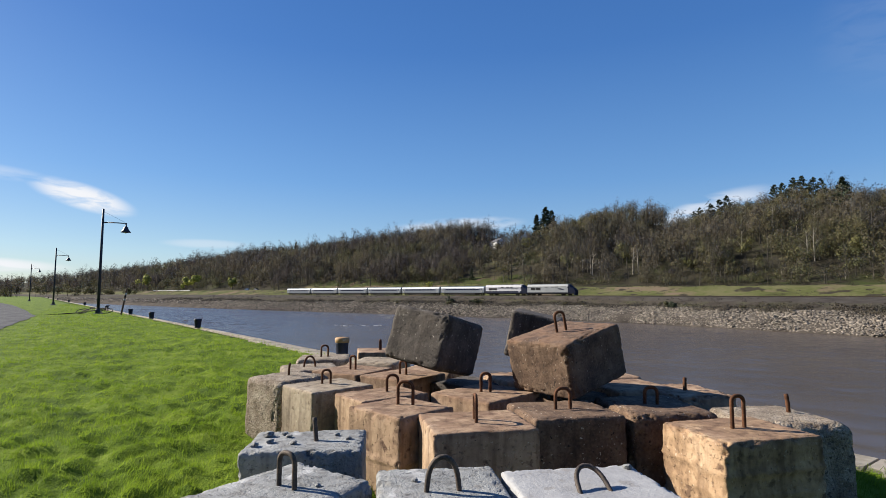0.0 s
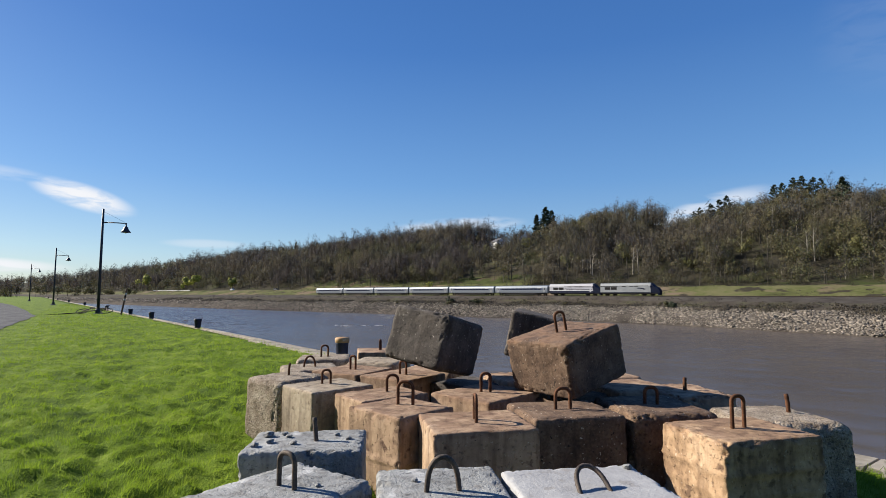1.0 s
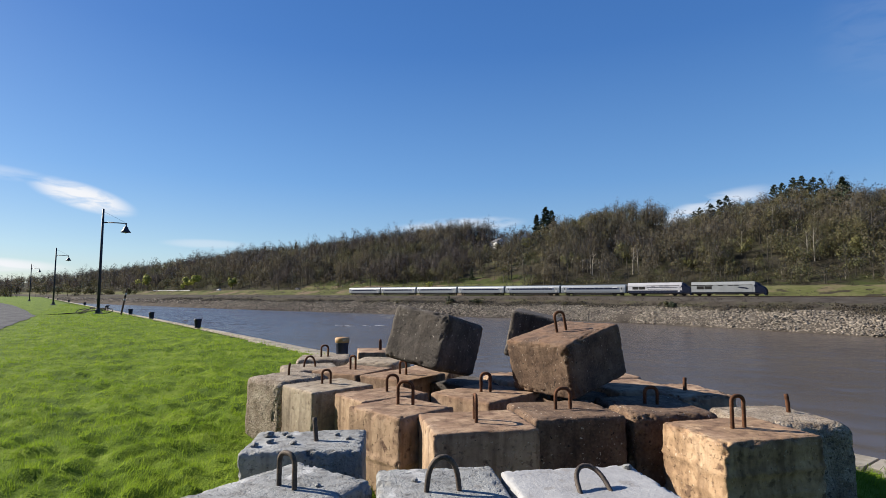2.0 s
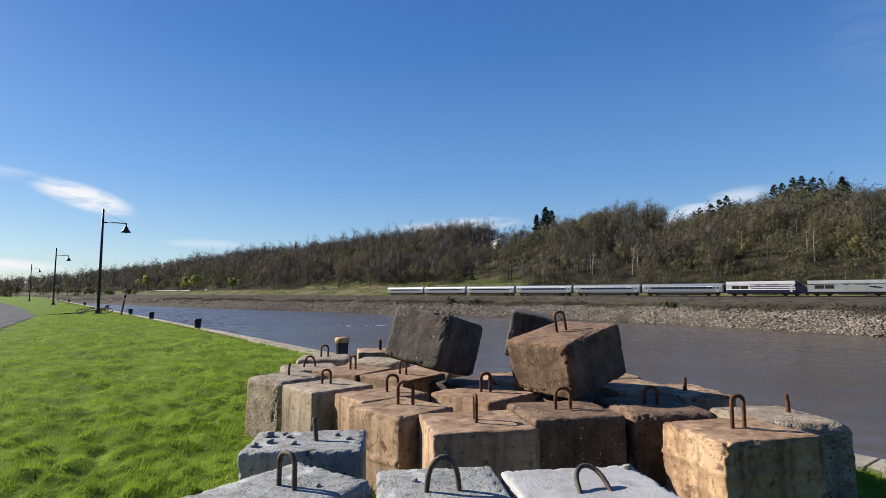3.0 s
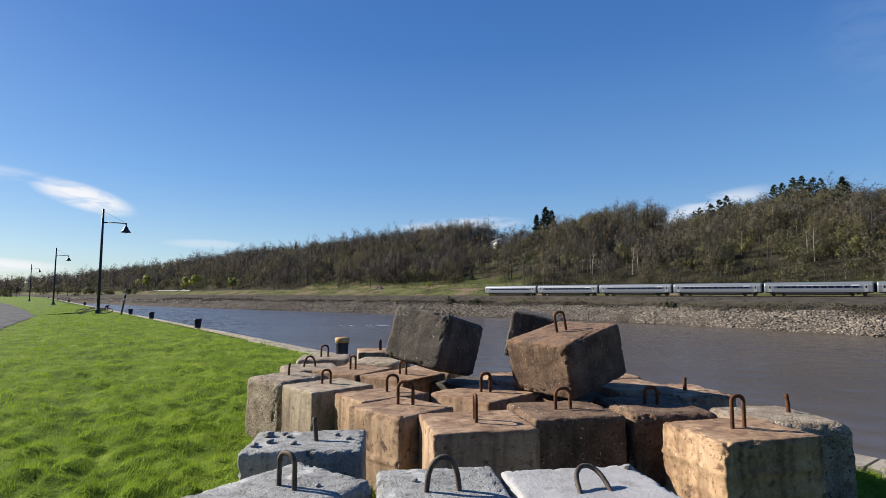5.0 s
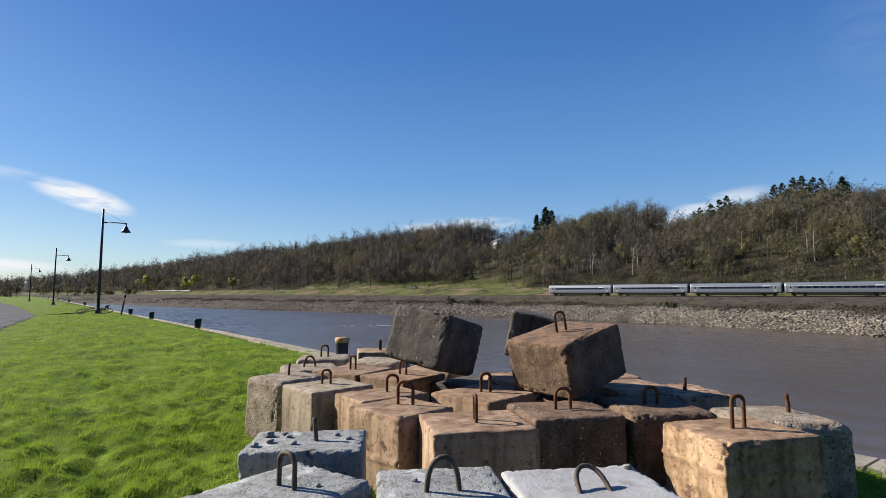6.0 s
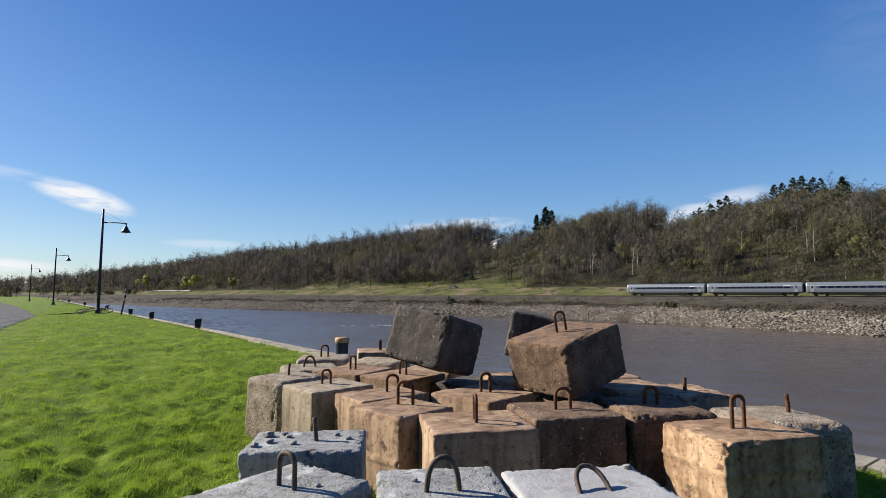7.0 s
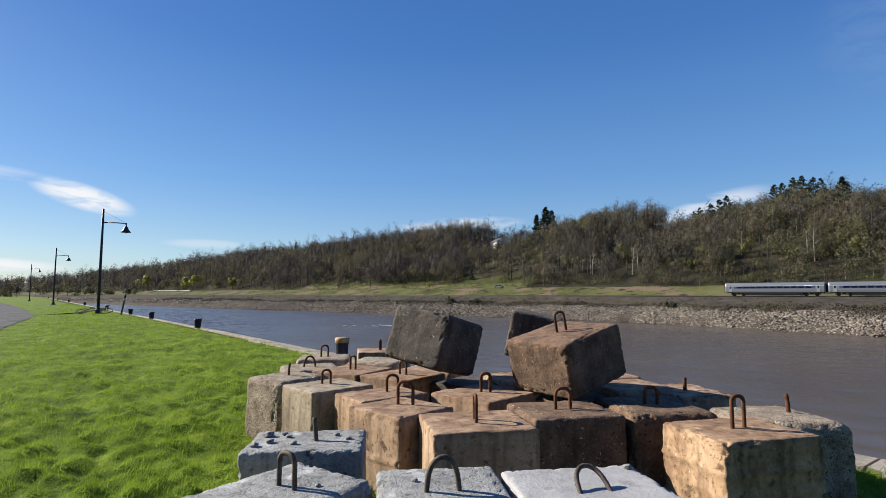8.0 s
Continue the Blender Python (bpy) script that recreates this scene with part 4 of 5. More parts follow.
def build_loco(striped):
    lab = "silver diesel locomotive with dark blue nose" + (" and white stripes" if striped else "")
    c = base("diesel_locomotive", rail_pose(-430), lab, "locomotive", "locomotives of the passenger train")
    paint = M["locowhite"] if striped else M["locogrey"]
    part("body", loco_body_bm(), paint, c)
    # dark cab front: a hood just proud of the nose
    part("nose", loft_sections([(x, loco_section(x, 0.015)) for x in (18.2, 18.3, 18.9, 19.5, 20.5, 20.95, 21.08)]), M["locoblue"], c, "dark blue nose and cab front")
    part("roof_panel", box(0.5, -1.0, 4.22, 17.4, 1.0, 4.36, 0.03), M["black"], c, "sooty dark roof")
    for side in (-1, 1):
        def slab(name, x0, z0, x1, z1, mat_, t=0.02, label=""):
            y0, y1 = (1.49, 1.50 + t) if side > 0 else (-1.50 - t, -1.49)
            return part(name, box(x0, y0, z0, x1, y1, z1), mat_, c, label)
        for k in range(2):
            slab("grille", 1.9 + k * 2.3, 2.0, 4.0 + k * 2.3, 2.95, M["black"], 0.024)
        slab("grille", 8.2, 3.05, 9.6, 3.32, M["black"])
        slab("cab_window", 18.0, 2.75, 18.55, 3.25, M["glass"], 0.03)
        # sooty cant rail under the roof, taller towards the rear
        slab("cant_rail", 0.3, 3.12, 6.6, 3.35, M["black"] if not striped else paint, 0.022)
        slab("cant_rail", 6.6, 3.24, 17.4, 3.35, M["black"], 0.022)
        slab("roof_grille", 10.9, 3.06, 12.3, 3.34, M["black"], 0.026)
        slab("roof_grille", 12.6, 3.06, 14.0, 3.34, M["black"], 0.026)
        slab("cab_door", 16.9, 1.2, 17.5, 3.2, paint)
        if striped:
            slab("lower_band", 0.3, 0.96, 18.2, 1.72, M["locoblue"], 0.016, "dark blue lower band")
            slab("stripe", 0.3, 1.78, 18.2, 1.98, M["stripe"], 0.018)
            slab("stripe", 7.2, 2.04, 18.0, 2.22, M["locoblue"], 0.018)
            slab("stripe", 6.8, 2.62, 18.0, 2.80, M["locoblue"], 0.018)
            slab("stripe", 7.5, 2.34, 17.8, 2.46, M["stripe"], 0.018)
        else:
            # swept emblem as plain slanting bars
            for k, (x, ln) in enumerate(((13.6, 1.5), (14.6, 1.1), (15.5, 0.8))):
                bm = box(0, 1.49 if side > 0 else -1.52, 0, ln, 1.52 if side > 0 else -1.49, 0.30)
                for v in bm.verts:
                    v.co.x += x + v.co.z * 1.3
                    v.co.z += 2.35 - 0.16 * k
                part("emblem", bm, M["locoblue"], c)
            slab("stripe", 0.3, 1.0, 18.0, 1.12, M["locoblue"], 0.018)
    part("underframe", box(0.6, -1.3, 0.55, 20.4, 1.3, 0.97), M["black"], c)
    part("fuel_tank", box(7.2, -1.35, 0.35, 13.2, 1.35, 0.96, 0.08), M["black"], c)
    for x0, x1 in ((0.6, 3.2), (7.6, 9.0), (12.2, 13.6), (14.4, 15.6)):
        part("roof_unit", box(x0, -0.85, 4.3, x1, 0.85, 4.44, 0.03), M["black"], c)
    part("exhaust", box(10.2, -0.3, 4.3, 10.9, 0.3, 4.44, 0.03), M["black"], c)
    part("coupler", box(20.9, -0.2, 0.7, 21.4, 0.2, 0.95, 0.03), M["black"], c)
    part("coupler", box(-0.2, -0.5, 0.8, 0.3, 0.5, 1.4, 0.03), M["black"], c)
    part("pilot", box(20.5, -1.2, 0.15, 20.95, 1.2, 0.66, 0.05), M["locoblue"], c)
    bogie(c, 3.6, 2.8, 0.51)
    bogie(c, 16.9, 2.8, 0.51)
    return c


COACH = build_coach()
LOCO_LEAD = build_loco(False)
LOCO_SECOND = build_loco(True)
COACHES = [COACH] + [copy_thing(COACH, COACH.matrix_world) for _ in range(5)]


def build_vehicle(paint, label):
    v = base("car", rail_pose(-500), label, "car", "cars on the far road")
    prof = [(-2.25, 0.35), (-2.25, 0.95), (-1.9, 1.05), (-1.45, 1.55), (0.35, 1.60), (1.05, 1.08), (2.1, 0.92), (2.28, 0.7), (2.25, 0.35)]
    bm = bmesh.new()
    hw = lambda z: 0.9 - max(0, z - 1.0) * 0.25
    a = [bm.verts.new((x, hw(z), z)) for x, z in prof]
    b = [bm.verts.new((x, -hw(z), z)) for x, z in prof]
    n = len(prof)
    for k in range(n):
        bm.faces.new((a[k], a[(k + 1) % n], b[(k + 1) % n], b[k]))
    bm.faces.new(a[::-1])
    bm.faces.new(b)
    bmesh.ops.recalc_face_normals(bm, faces=bm.faces)
    part("body", bm, paint, v)
    for y in (-0.9, 0.86):
        part("side_window", box(-1.3, y - 0.01, 1.08, 0.5, y + 0.05, 1.42), M["glass"], v)
    part("windscreen", box(0.45, -0.7, 1.15, 0.95, 0.7, 1.5, 0.05), M["glass"], v)
    for x in (-1.4, 1.4):
        for y in (-0.92, 0.72):
            part("wheel", tube([(x, y, 0.33), (x, y + 0.2, 0.33)], 0.33, 14), M["tyre"], v)
    return v


CAR_RIGHT = build_vehicle(M["roofing"], "dark grey car driving on the far road")
CAR_LEFT = build_vehicle(M["carwhite"], "white car driving away on the far road")

# ---- far bank: stones, brush ----


def stones(rng, count, s0, s1, smin, smax, lo=0.0, hi=11.0):
    """Broken stones strewn on the bank: each a squashed, jittered octahedron-like lump."""
    ico = [(-0.5, -0.5, -0.4), (0.5, -0.5, -0.4), (0.5, 0.5, -0.4), (-0.5, 0.5, -0.4), (-0.38, -0.4, 0.4), (0.4, -0.35, 0.42), (0.36, 0.4, 0.36), (-0.42, 0.38, 0.42)]
    fc = [(0, 3, 2, 1), (4, 5, 6, 7), (0, 1, 5, 4), (1, 2, 6, 5), (2, 3, 7, 6), (3, 0, 4, 7)]
    V, F = [], []
    for i in range(count):
        s = rng.uniform(s0, s1)
        t = rng.random()
        b = max(table(s, BANK), table(s, EDGE) + 12)
        n = b + lo + (hi - lo) * t
        z = table(n - b, [(-2, -8.0), (0, -7.0), (4, -5.0), (10, -2.7), (15, -1.9)])
        size = rng.uniform(smin, smax) * (1.2 if rng.random() < 0.1 else 1.0)
        q = np.asarray(ico) * (1 + rng.uniform(-0.4, 0.4, (8, 3))) * np.array([size * rng.uniform(0.8, 1.6), size * rng.uniform(0.6, 1.1), size * rng.uniform(0.3, 0.7)])
        e = Euler((rng.uniform(-0.5, 0.5), rng.uniform(-0.5, 0.5), rng.uniform(0, 6.28))).to_matrix()
        q = q @ np.asarray(e).T + np.asarray(world_at(s, n, z + size * 0.12))
        k = len(V) * 8
        V.append(q)
        F.extend([[a + k for a in f] for f in fc])
    return np.concatenate(V), F


def slivers(rng, p, d, length, width):
    """Thin triangles that start at p and run along d."""
    side = np.cross(d, rng.normal(size=p.shape))
    side /= np.linalg.norm(side, axis=1, keepdims=True) + 1e-9
    w = np.asarray(width).reshape(-1, 1) * 0.5
    ln = np.asarray(length).reshape(-1, 1)
    v = np.stack([p - side * w, p + side * w, p + d * ln], axis=1)
    return v.reshape(-1, 3)


def flecks(rng, p, out, length, width, jitter=0.45):
    """Small triangles that lie on the rounded skin of a clump, facing out."""
    n = unit(out + rng.normal(size=p.shape) * jitter)
    d = unit(np.cross(n, rng.normal(size=p.shape)))
    side = np.cross(d, n) * np.asarray(width).reshape(-1, 1) * 0.5
    d = d * np.asarray(length).reshape(-1, 1)
    return np.stack([p - side - d * 0.4, p + side - d * 0.4, p + d * 0.6], axis=1).reshape(-1, 3)


def unit(a):
    return a / (np.linalg.norm(a, axis=1, keepdims=True) + 1e-9)


def ground_z(s, n):
    if n >= 226:
        return hill(s, n)
    if n < 186:
        return 0.0
    return table(n, [(186.5, -0.1), (192, 0.6), (200, 2.2), (207, 4.1), (214, 4.2), (222, 4.6), (230, hill(s, 230))])


def build_bank():
    rng = np.random.default_rng(3)
    # the larger stones that lie nearest are pieces of their own
    bank = base("stone_bank", Matrix.Identity(4), "larger pale broken stones on the river bank", "stones")
    bank["kind"] = "structure"
    shapes = []
    for k in range(14):
        bm = bmesh.new()
        bmesh.ops.create_cube(bm, size=1.0)
        for v in bm.verts:
            v.co = Vector([c * rng.uniform(0.6, 1.35) for c in v.co])
        bmesh.ops.bevel(bm, geom=bm.edges[:], offset=0.08, segments=1, affect="EDGES")
        me = bpy.data.meshes.new("stone")
        bm.to_mesh(me)
        bm.free()
        me.materials.append(M["boulder"])
        shapes.append(me)
    for k in range(300):
        s, t = rng.uniform(-75, 12), rng.random()
        n = table(s, BANK) + 10.5 * t
        z = table(10.5 * t, [(0, -7.0), (4, -5.0), (10, -2.7), (15, -1.9)])
        size = rng.uniform(0.45, 0.95)
        ob = new("stone", shapes[k % 14])
        ob.parent = bank
        ob.matrix_basis = Matrix.LocRotScale(world_at(s, n, z + size * 0.15), Euler((rng.uniform(-0.5, 0.5), rng.uniform(-0.5, 0.5), rng.uniform(0, 6.28))), (size * rng.uniform(0.8, 1.5), size * rng.uniform(0.6, 1.0), size * rng.uniform(0.35, 0.7)))
    v1, f1 = stones(rng, 16500, -125, 20, 0.24, 0.62)
    v2, f2 = stones(rng, 6500, -330, -125, 0.3, 0.75)
    v3, f3 = stones(rng, 1800, -700, -330, 0.4, 1.0, 4, 12)
    off, allv, allf = 0, [], []
    for a, b in ((v1, f1), (v2, f2), (v3, f3)):
        allv.append(a)
        allf.append(np.asarray(b) + off)
        off += len(a)
    ob = link_np("bank_stones", np.concatenate(allv), np.concatenate(allf), [M["rock"]])
    tagged(ob, "pale broken stones heaped along the river bank", "stones", kind="stuff")
    # low dry brush above the stones, and rank grass beside the railway and on the meadow
    P, O, Ln, Wd = [], [], [], []

    def clump(c, r, k, size):
        u = unit(rng.normal(size=(k, 3)))
        u[:, 2] = np.abs(u[:, 2])
        P.append(c + u * (rng.random(k) ** 0.4)[:, None] * np.array([r, r, r * 0.6]))
        O.append(unit(u + np.array([0, 0, 0.3])))
        Ln.append(rng.uniform(0.6, 1.3, k) * size)
        Wd.append(rng.uniform(0.3, 0.7, k) * size)
    for i in range(5200):
        s = rng.uniform(-420, 20) if i % 3 else rng.uniform(-140, 10)
        b = max(table(s, BANK), table(s, EDGE) + 12)
        dn = rng.uniform(9.0, 15) if rng.random() < 0.8 else rng.uniform(13, 19)
        if noise.noise((s * 0.11, dn * 0.15, 0.5)) + 0.12 * rng.normal() < -0.16:
            continue
        clump(np.asarray(world_at(s, b + dn, table(dn, [(4, -5.0), (10, -2.7), (15, -1.9), (20, -1.2)]))), rng.uniform(0.6, 1.7), 30, 0.42)
    for i in range(1500):
        s = rng.uniform(-380, 20)
        n = rng.uniform(188, 224) if i % 3 else rng.uniform(160, 174)
        if noise.noise((s * 0.05, n * 0.09, 6.5)) < 0.0:
            continue
        clump(np.asarray(world_at(s, n, ground_z(s, n) if n > 186 else table(n, [(160, -0.8), (163, -0.7), (174, 0.1)]))), rng.uniform(0.4, 1.1), 14, 0.35)
    O = np.concatenate(O)
    v = flecks(rng, np.concatenate(P), O, np.concatenate(Ln), np.concatenate(Wd))
    ob = link_np("bank_brush", v, np.arange(len(v)).reshape(-1, 3), [M["brush"]], normals=np.repeat(O, 3, axis=0))
    tagged(ob, "low dry brown brush along the top of the bank", "brush", kind="stuff")


build_bank()

# ---- trees ----


def cone_bar(p, q, r0, r1, sides=4):
    p, q = np.asarray(p, float), np.asarray(q, float)
    d = q - p
    a = np.cross(d, [0.3, 1, 0.2])
    a /= np.linalg.norm(a) + 1e-9
    b = np.cross(d, a)
    b /= np.linalg.norm(b) + 1e-9
    v, f = [], []
    for k in range(sides):
        t = 2 * math.pi * k / sides
        v.append(p + (a * math.cos(t) + b * math.sin(t)) * r0)
    for k in range(sides):
        t = 2 * math.pi * k / sides
        v.append(q + (a * math.cos(t) + b * math.sin(t)) * r1)
    for k in range(sides):
        j = (k + 1) % sides
        f += [(k, j, sides + j), (k, sides + j, sides + k)]
    return np.array(v), np.array(f)


def bare_tree(rng, h, spread, twigs=130, leaves=0, leaf=0.5, low=0.3, spray=0.0):
    """Trunk and limbs in the first array, twigs (and leaf tufts) in the second."""
    V, F, off = [], [], 0

    def add(p, q, r0, r1, sides):
        nonlocal off
        v, f = cone_bar(p, q, r0, r1, sides)
        V.append(v)
        F.append(f + off)
        off += len(v)
    lean = rng.normal(size=2) * 0.03 * h
    r = 0.016 * h
    top = np.array([lean[0], lean[1], h * 0.8])
    mid = np.array([lean[0] * 0.3, lean[1] * 0.3, h * 0.4])
    add((0, 0, -1.0), mid, r, r * 0.7, 5)
    add(mid, top, r * 0.7, r * 0.2, 5)
    starts, dirs = [], []
    for k in range(6):
        t = rng.uniform(max(low, 0.2), 0.75)
        a = rng.uniform(0, 6.28)
        p = mid * (t / 0.4) if t < 0.4 else mid + (top - mid) * ((t - 0.4) / 0.4)
        up = rng.uniform(0.6, 1.3)
        d = np.array([math.cos(a), math.sin(a), up])
        d /= np.linalg.norm(d)
        ln = spread * rng.uniform(0.75, 1.15) * (1.15 - 0.5 * t)
        q = p + d * ln
        add(p, q, r * 0.38, r * 0.1, 3)
        for j in range(4):
            u = rng.uniform(0.3, 1.0)
            starts.append(p + d * ln * u)
            dirs.append(d)
    for j in range(5):
        starts.append(mid + (top - mid) * rng.uniform(0.5, 1.0))
        dirs.append(np.array([0, 0, 1.0]))
    starts, dirs = np.array(starts), np.array(dirs)
    nb = 26
    i = rng.integers(0, len(starts), nb)
    bd = unit(dirs[i] + rng.normal(size=(nb, 3)) * 0.5 + np.array([0, 0, 0.25]))
    bl = rng.uniform(0.12, 0.22, nb) * h
    br = slivers(rng, starts[i], bd, bl, np.full(nb, 0.008 * h))
    # fine twigs fill a rounded, uneven crown of several lobes
    lobes = rng.normal(size=(9, 3)) * np.array([0.46, 0.46, 0.42])
    lobes[:, 2] -= 0.22 * (lobes[:, 0] ** 2 + lobes[:, 1] ** 2)
    scale = np.array([spread, spread, h * (0.5 - low * 0.5) * 0.9])
    centre = np.array([top[0] * 0.6, top[1] * 0.6, h * (0.5 + low * 0.5)])

    def crown(count):
        u = unit(rng.normal(size=(count, 3)))
        o = lobes[rng.integers(0, 9, count)] + u * (rng.random(count) ** 0.4 * 0.46)[:, None]
        return o, centre + o * scale, unit(u * 0.8 + o * 0.6 + np.array([0, 0, 0.15]))
    o, tp, out = crown(twigs)
    if spray:
        tw = flecks(rng, tp, out, rng.uniform(0.7, 1.3, twigs) * spray, rng.uniform(0.3, 0.6, twigs) * spray)
    else:
        td = unit(o * 0.7 + rng.normal(size=(twigs, 3)) * 0.45 + np.array([0, 0, 0.75]))
        tw = slivers(rng, tp - td * 0.04 * h, td, rng.uniform(0.07, 0.15, twigs) * h, rng.uniform(0.006, 0.013, twigs) * h)
    normals = [np.zeros((len(br), 3)), np.repeat(out, 3, axis=0) if spray else np.zeros((len(tw), 3))]
    lv = np.zeros((0, 3))
    if leaves:
        o, lp, out = crown(leaves)
        lv = flecks(rng, lp, out, rng.uniform(0.6, 1.2, leaves) * leaf, rng.uniform(0.6, 1.1, leaves) * leaf)
        normals.append(np.repeat(out, 3, axis=0))
    return (np.concatenate(V), np.concatenate(F)), np.concatenate([br, tw]), lv, np.concatenate(normals)


def pine_tree(rng, h, spread, bare=0.3, levels=15, drop=0.1):
    v1, f1 = cone_bar((0, 0, -1), (0, 0, h * 0.97), 0.014 * h, 0.02, 6)
    P, D, Ln, Wd = [], [], [], []
    for k in range(levels):
        for j in range(7):
            t = min(1.0, max(0.0, (k + rng.uniform(-0.7, 0.7)) / (levels - 1)))
            z = h * (bare + (0.97 - bare) * t)
            reach = spread * (1 - t) ** 0.75 * rng.uniform(0.5, 1.2) + 0.25
            a = rng.uniform(0, 6.28)
            d = np.array([math.cos(a), math.sin(a), 0.25 - drop - 0.15 * (1 - t)])
            d /= np.linalg.norm(d)
            rr = reach * rng.uniform(0.6, 1.1)
            c = 14
            u = rng.uniform(0.15, 1.0, c)
            P.append(np.array([0, 0, z]) + d * (u * rr)[:, None] + rng.normal(size=(c, 3)) * 0.12)
            D.append(unit(d + rng.normal(size=(c, 3)) * 0.65 + np.array([0, 0, 0.15])))
            Ln.append(rng.uniform(0.055, 0.10, c) * h * (1.2 - 0.5 * t))
            Wd.append(rng.uniform(0.025, 0.05, c) * h * (1.2 - 0.5 * t))
    lv = slivers(rng, np.concatenate(P), np.concatenate(D), np.concatenate(Ln), np.concatenate(Wd))
    return (v1, f1), np.zeros((0, 3)), lv


def plant(ob_name, made, m, wood, leafmat, label, category="tree", group=""):
    (v, f), tw, lv = made[:3]
    t = base(ob_name, m, label, category, group)
    link_np("trunk", v, f, [wood], parent=t)
    cr = np.concatenate([tw, lv])
    idx = np.concatenate([np.zeros(len(tw) // 3, int), np.ones(len(lv) // 3, int)])
    link_np("crown", cr, np.arange(len(cr)).reshape(-1, 3), [M["twig"], leafmat], idx, parent=t, normals=made[3] if len(made) > 3 else None)
    return t


# bearings (tangent from the stand), distance across and half width of the gaps in front of trees and houses that stand out
CLEAR = [(0.059, 272, 0.022), (0.083, 275, 0.02), (0.234, 240, 0.014), (0.345, 250, 0.018), (0.16, 292, 0.018), (0.567, 250, 0.016), (0.779, 248, 0.02), (0.467, 236, 0.012),
         (0.697, 246, 0.016), (0.355, 240, 0.018), (0.279, 238, 0.014), (0.155, 326, 0.012), (0.188, 306, 0.02), (0.193, 318, 0.014), (0.176, 322, 0.008), (0.758, 318, 0.018)]


def build_woods():
    rng = np.random.default_rng(11)
    bare = [bare_tree(rng, h, sp, 200, low=0.08, spray=1.35) for h, sp in ((14, 4.4), (16, 4.8), (12, 4.2), (15, 3.8), (17, 5.4), (11, 4.6))]
    bud = [bare_tree(rng, h, sp, 130, 80, 0.65, 0.08, spray=1.3) for h, sp in ((13, 4.8), (15, 4.6), (12, 4.6))]
    leafy = [bare_tree(rng, h, sp, 60, 200, 0.8, 0.08, spray=1.2) for h, sp in ((10, 4.4), (12, 4.2), (8, 4.0), (13, 4.6))]
    under = [bare_tree(rng, h, sp, tw, lv, 0.5, 0.02, spray=0.6) for h, sp, tw, lv in ((4, 2.6, 30, 70), (6, 3.0, 80, 0), (3.2, 2.6, 30, 50), (7, 3.2, 80, 0))]
    sets = {"bare": [], "bud": [], "leafy": [], "under": []}
    spots = []

    def scatter(s0, s1, n0, n1, count, under_share, big):
        for _ in range(count):
            s, n = rng.uniform(s0, s1), n0 + (n1 - n0) * rng.random() ** 0.85
            spots.append((s, n, under_share, big))
    scatter(-150, 40, 224, 352, 1500, 0.25, 1.0)
    scatter(-350, -150, 226, 355, 1900, 0.25, 1.0)
    scatter(-700, -350, 222, 360, 1500, 0.12, 1.28)
    scatter(-1300, -700, 215, 370, 750, 0.04, 1.45)
    scatter(-2900, -1300, 190, 380, 350, 0.0, 1.9)
    scatter(-900, -360, 222, 300, 420, 1.0, 1.3)
    scatter(-1600, -520, 200, 226, 300, 0.1, 0.8)
    scatter(-150, 40, 221, 238, 420, 1.0, 1.1)
    scatter(-360, -150, 217, 246, 260, 1.0, 0.7)
    for s, n, us, big in spots:
        if -350 < s < -150 and n < 231 and us < 0.9 and rng.random() < 0.85:
            continue
        q = world_at(s, n)
        bearing = q.x / q.y
        if any(abs(bearing - b) < w and m - 60 < n < m + 3 for b, m, w in CLEAR) and rng.random() < 0.7:
            continue
        if -258 < s < -188 and 288 < n < 328 and rng.random() < 0.75:
            continue
        green = noise.noise((s * 0.013, n * 0.02, 9.0)) + 0.25 * rng.normal() + (0.2 if s < -380 else 0.14 if s > -190 else 0.06) + (0.18 if n < 240 else 0)
        r = rng.random()
        if r < us or (n < 232 and r < 0.6):
            kind, var = "under", under
        elif green > 0.42:
            kind, var = "leafy", leafy
        elif green > 0.05 and s > -190 or green > 0.28:
            kind, var = "bud", bud
        else:
            kind, var = "bare", bare
        sc = rng.uniform(0.62, 1.12) * big * (0.85 if -265 < s < -205 and n > 300 else 1.0)
        a = rng.uniform(0, 6.28)
        sets[kind].append((int(rng.integers(0, len(var))), s, n, sc, a))
    for _ in range(440):
        tx, y = rng.uniform(-1.0, -0.735), rng.uniform(250, 400)
        q = Vector((tx * y, y, 0))
        s, n = q.dot(E_S), q.dot(E_N)
        if n < table(s, EDGE) - 8:
            kind, var = ("leafy", leafy) if rng.random() < 0.45 else ("bare", bare)
            sets[kind].append((int(rng.integers(0, len(var))), s, n, rng.uniform(0.45, 0.72), rng.uniform(0, 6.28)))
    for kind, var, leafmat, twigs, name, lab in (
        ("bare", bare, M["leaf"], ("twig", "tantwig", "darktwig", "mauvetwig"), "bare_woods", "grey-brown bare spring trees covering the hillside"),
        ("bud", bud, M["leaf"], ("budtwig", "tantwig", "budtwig", "twig"), "budding_woods", "reddish brown budding trees on the hillside"),
        ("leafy", leafy, M["leaf"], ("tantwig", "twig", "darktwig", "twig"), "leafing_woods", "yellow-green leafing trees on the hillside"),
        ("under", under, M["leaf"], ("twig", "tantwig", "darktwig", "budtwig"), "undergrowth", "low leafing bushes under the hillside trees"),
    ):
        V, F, I, Nn, off = [], [], [], [], 0
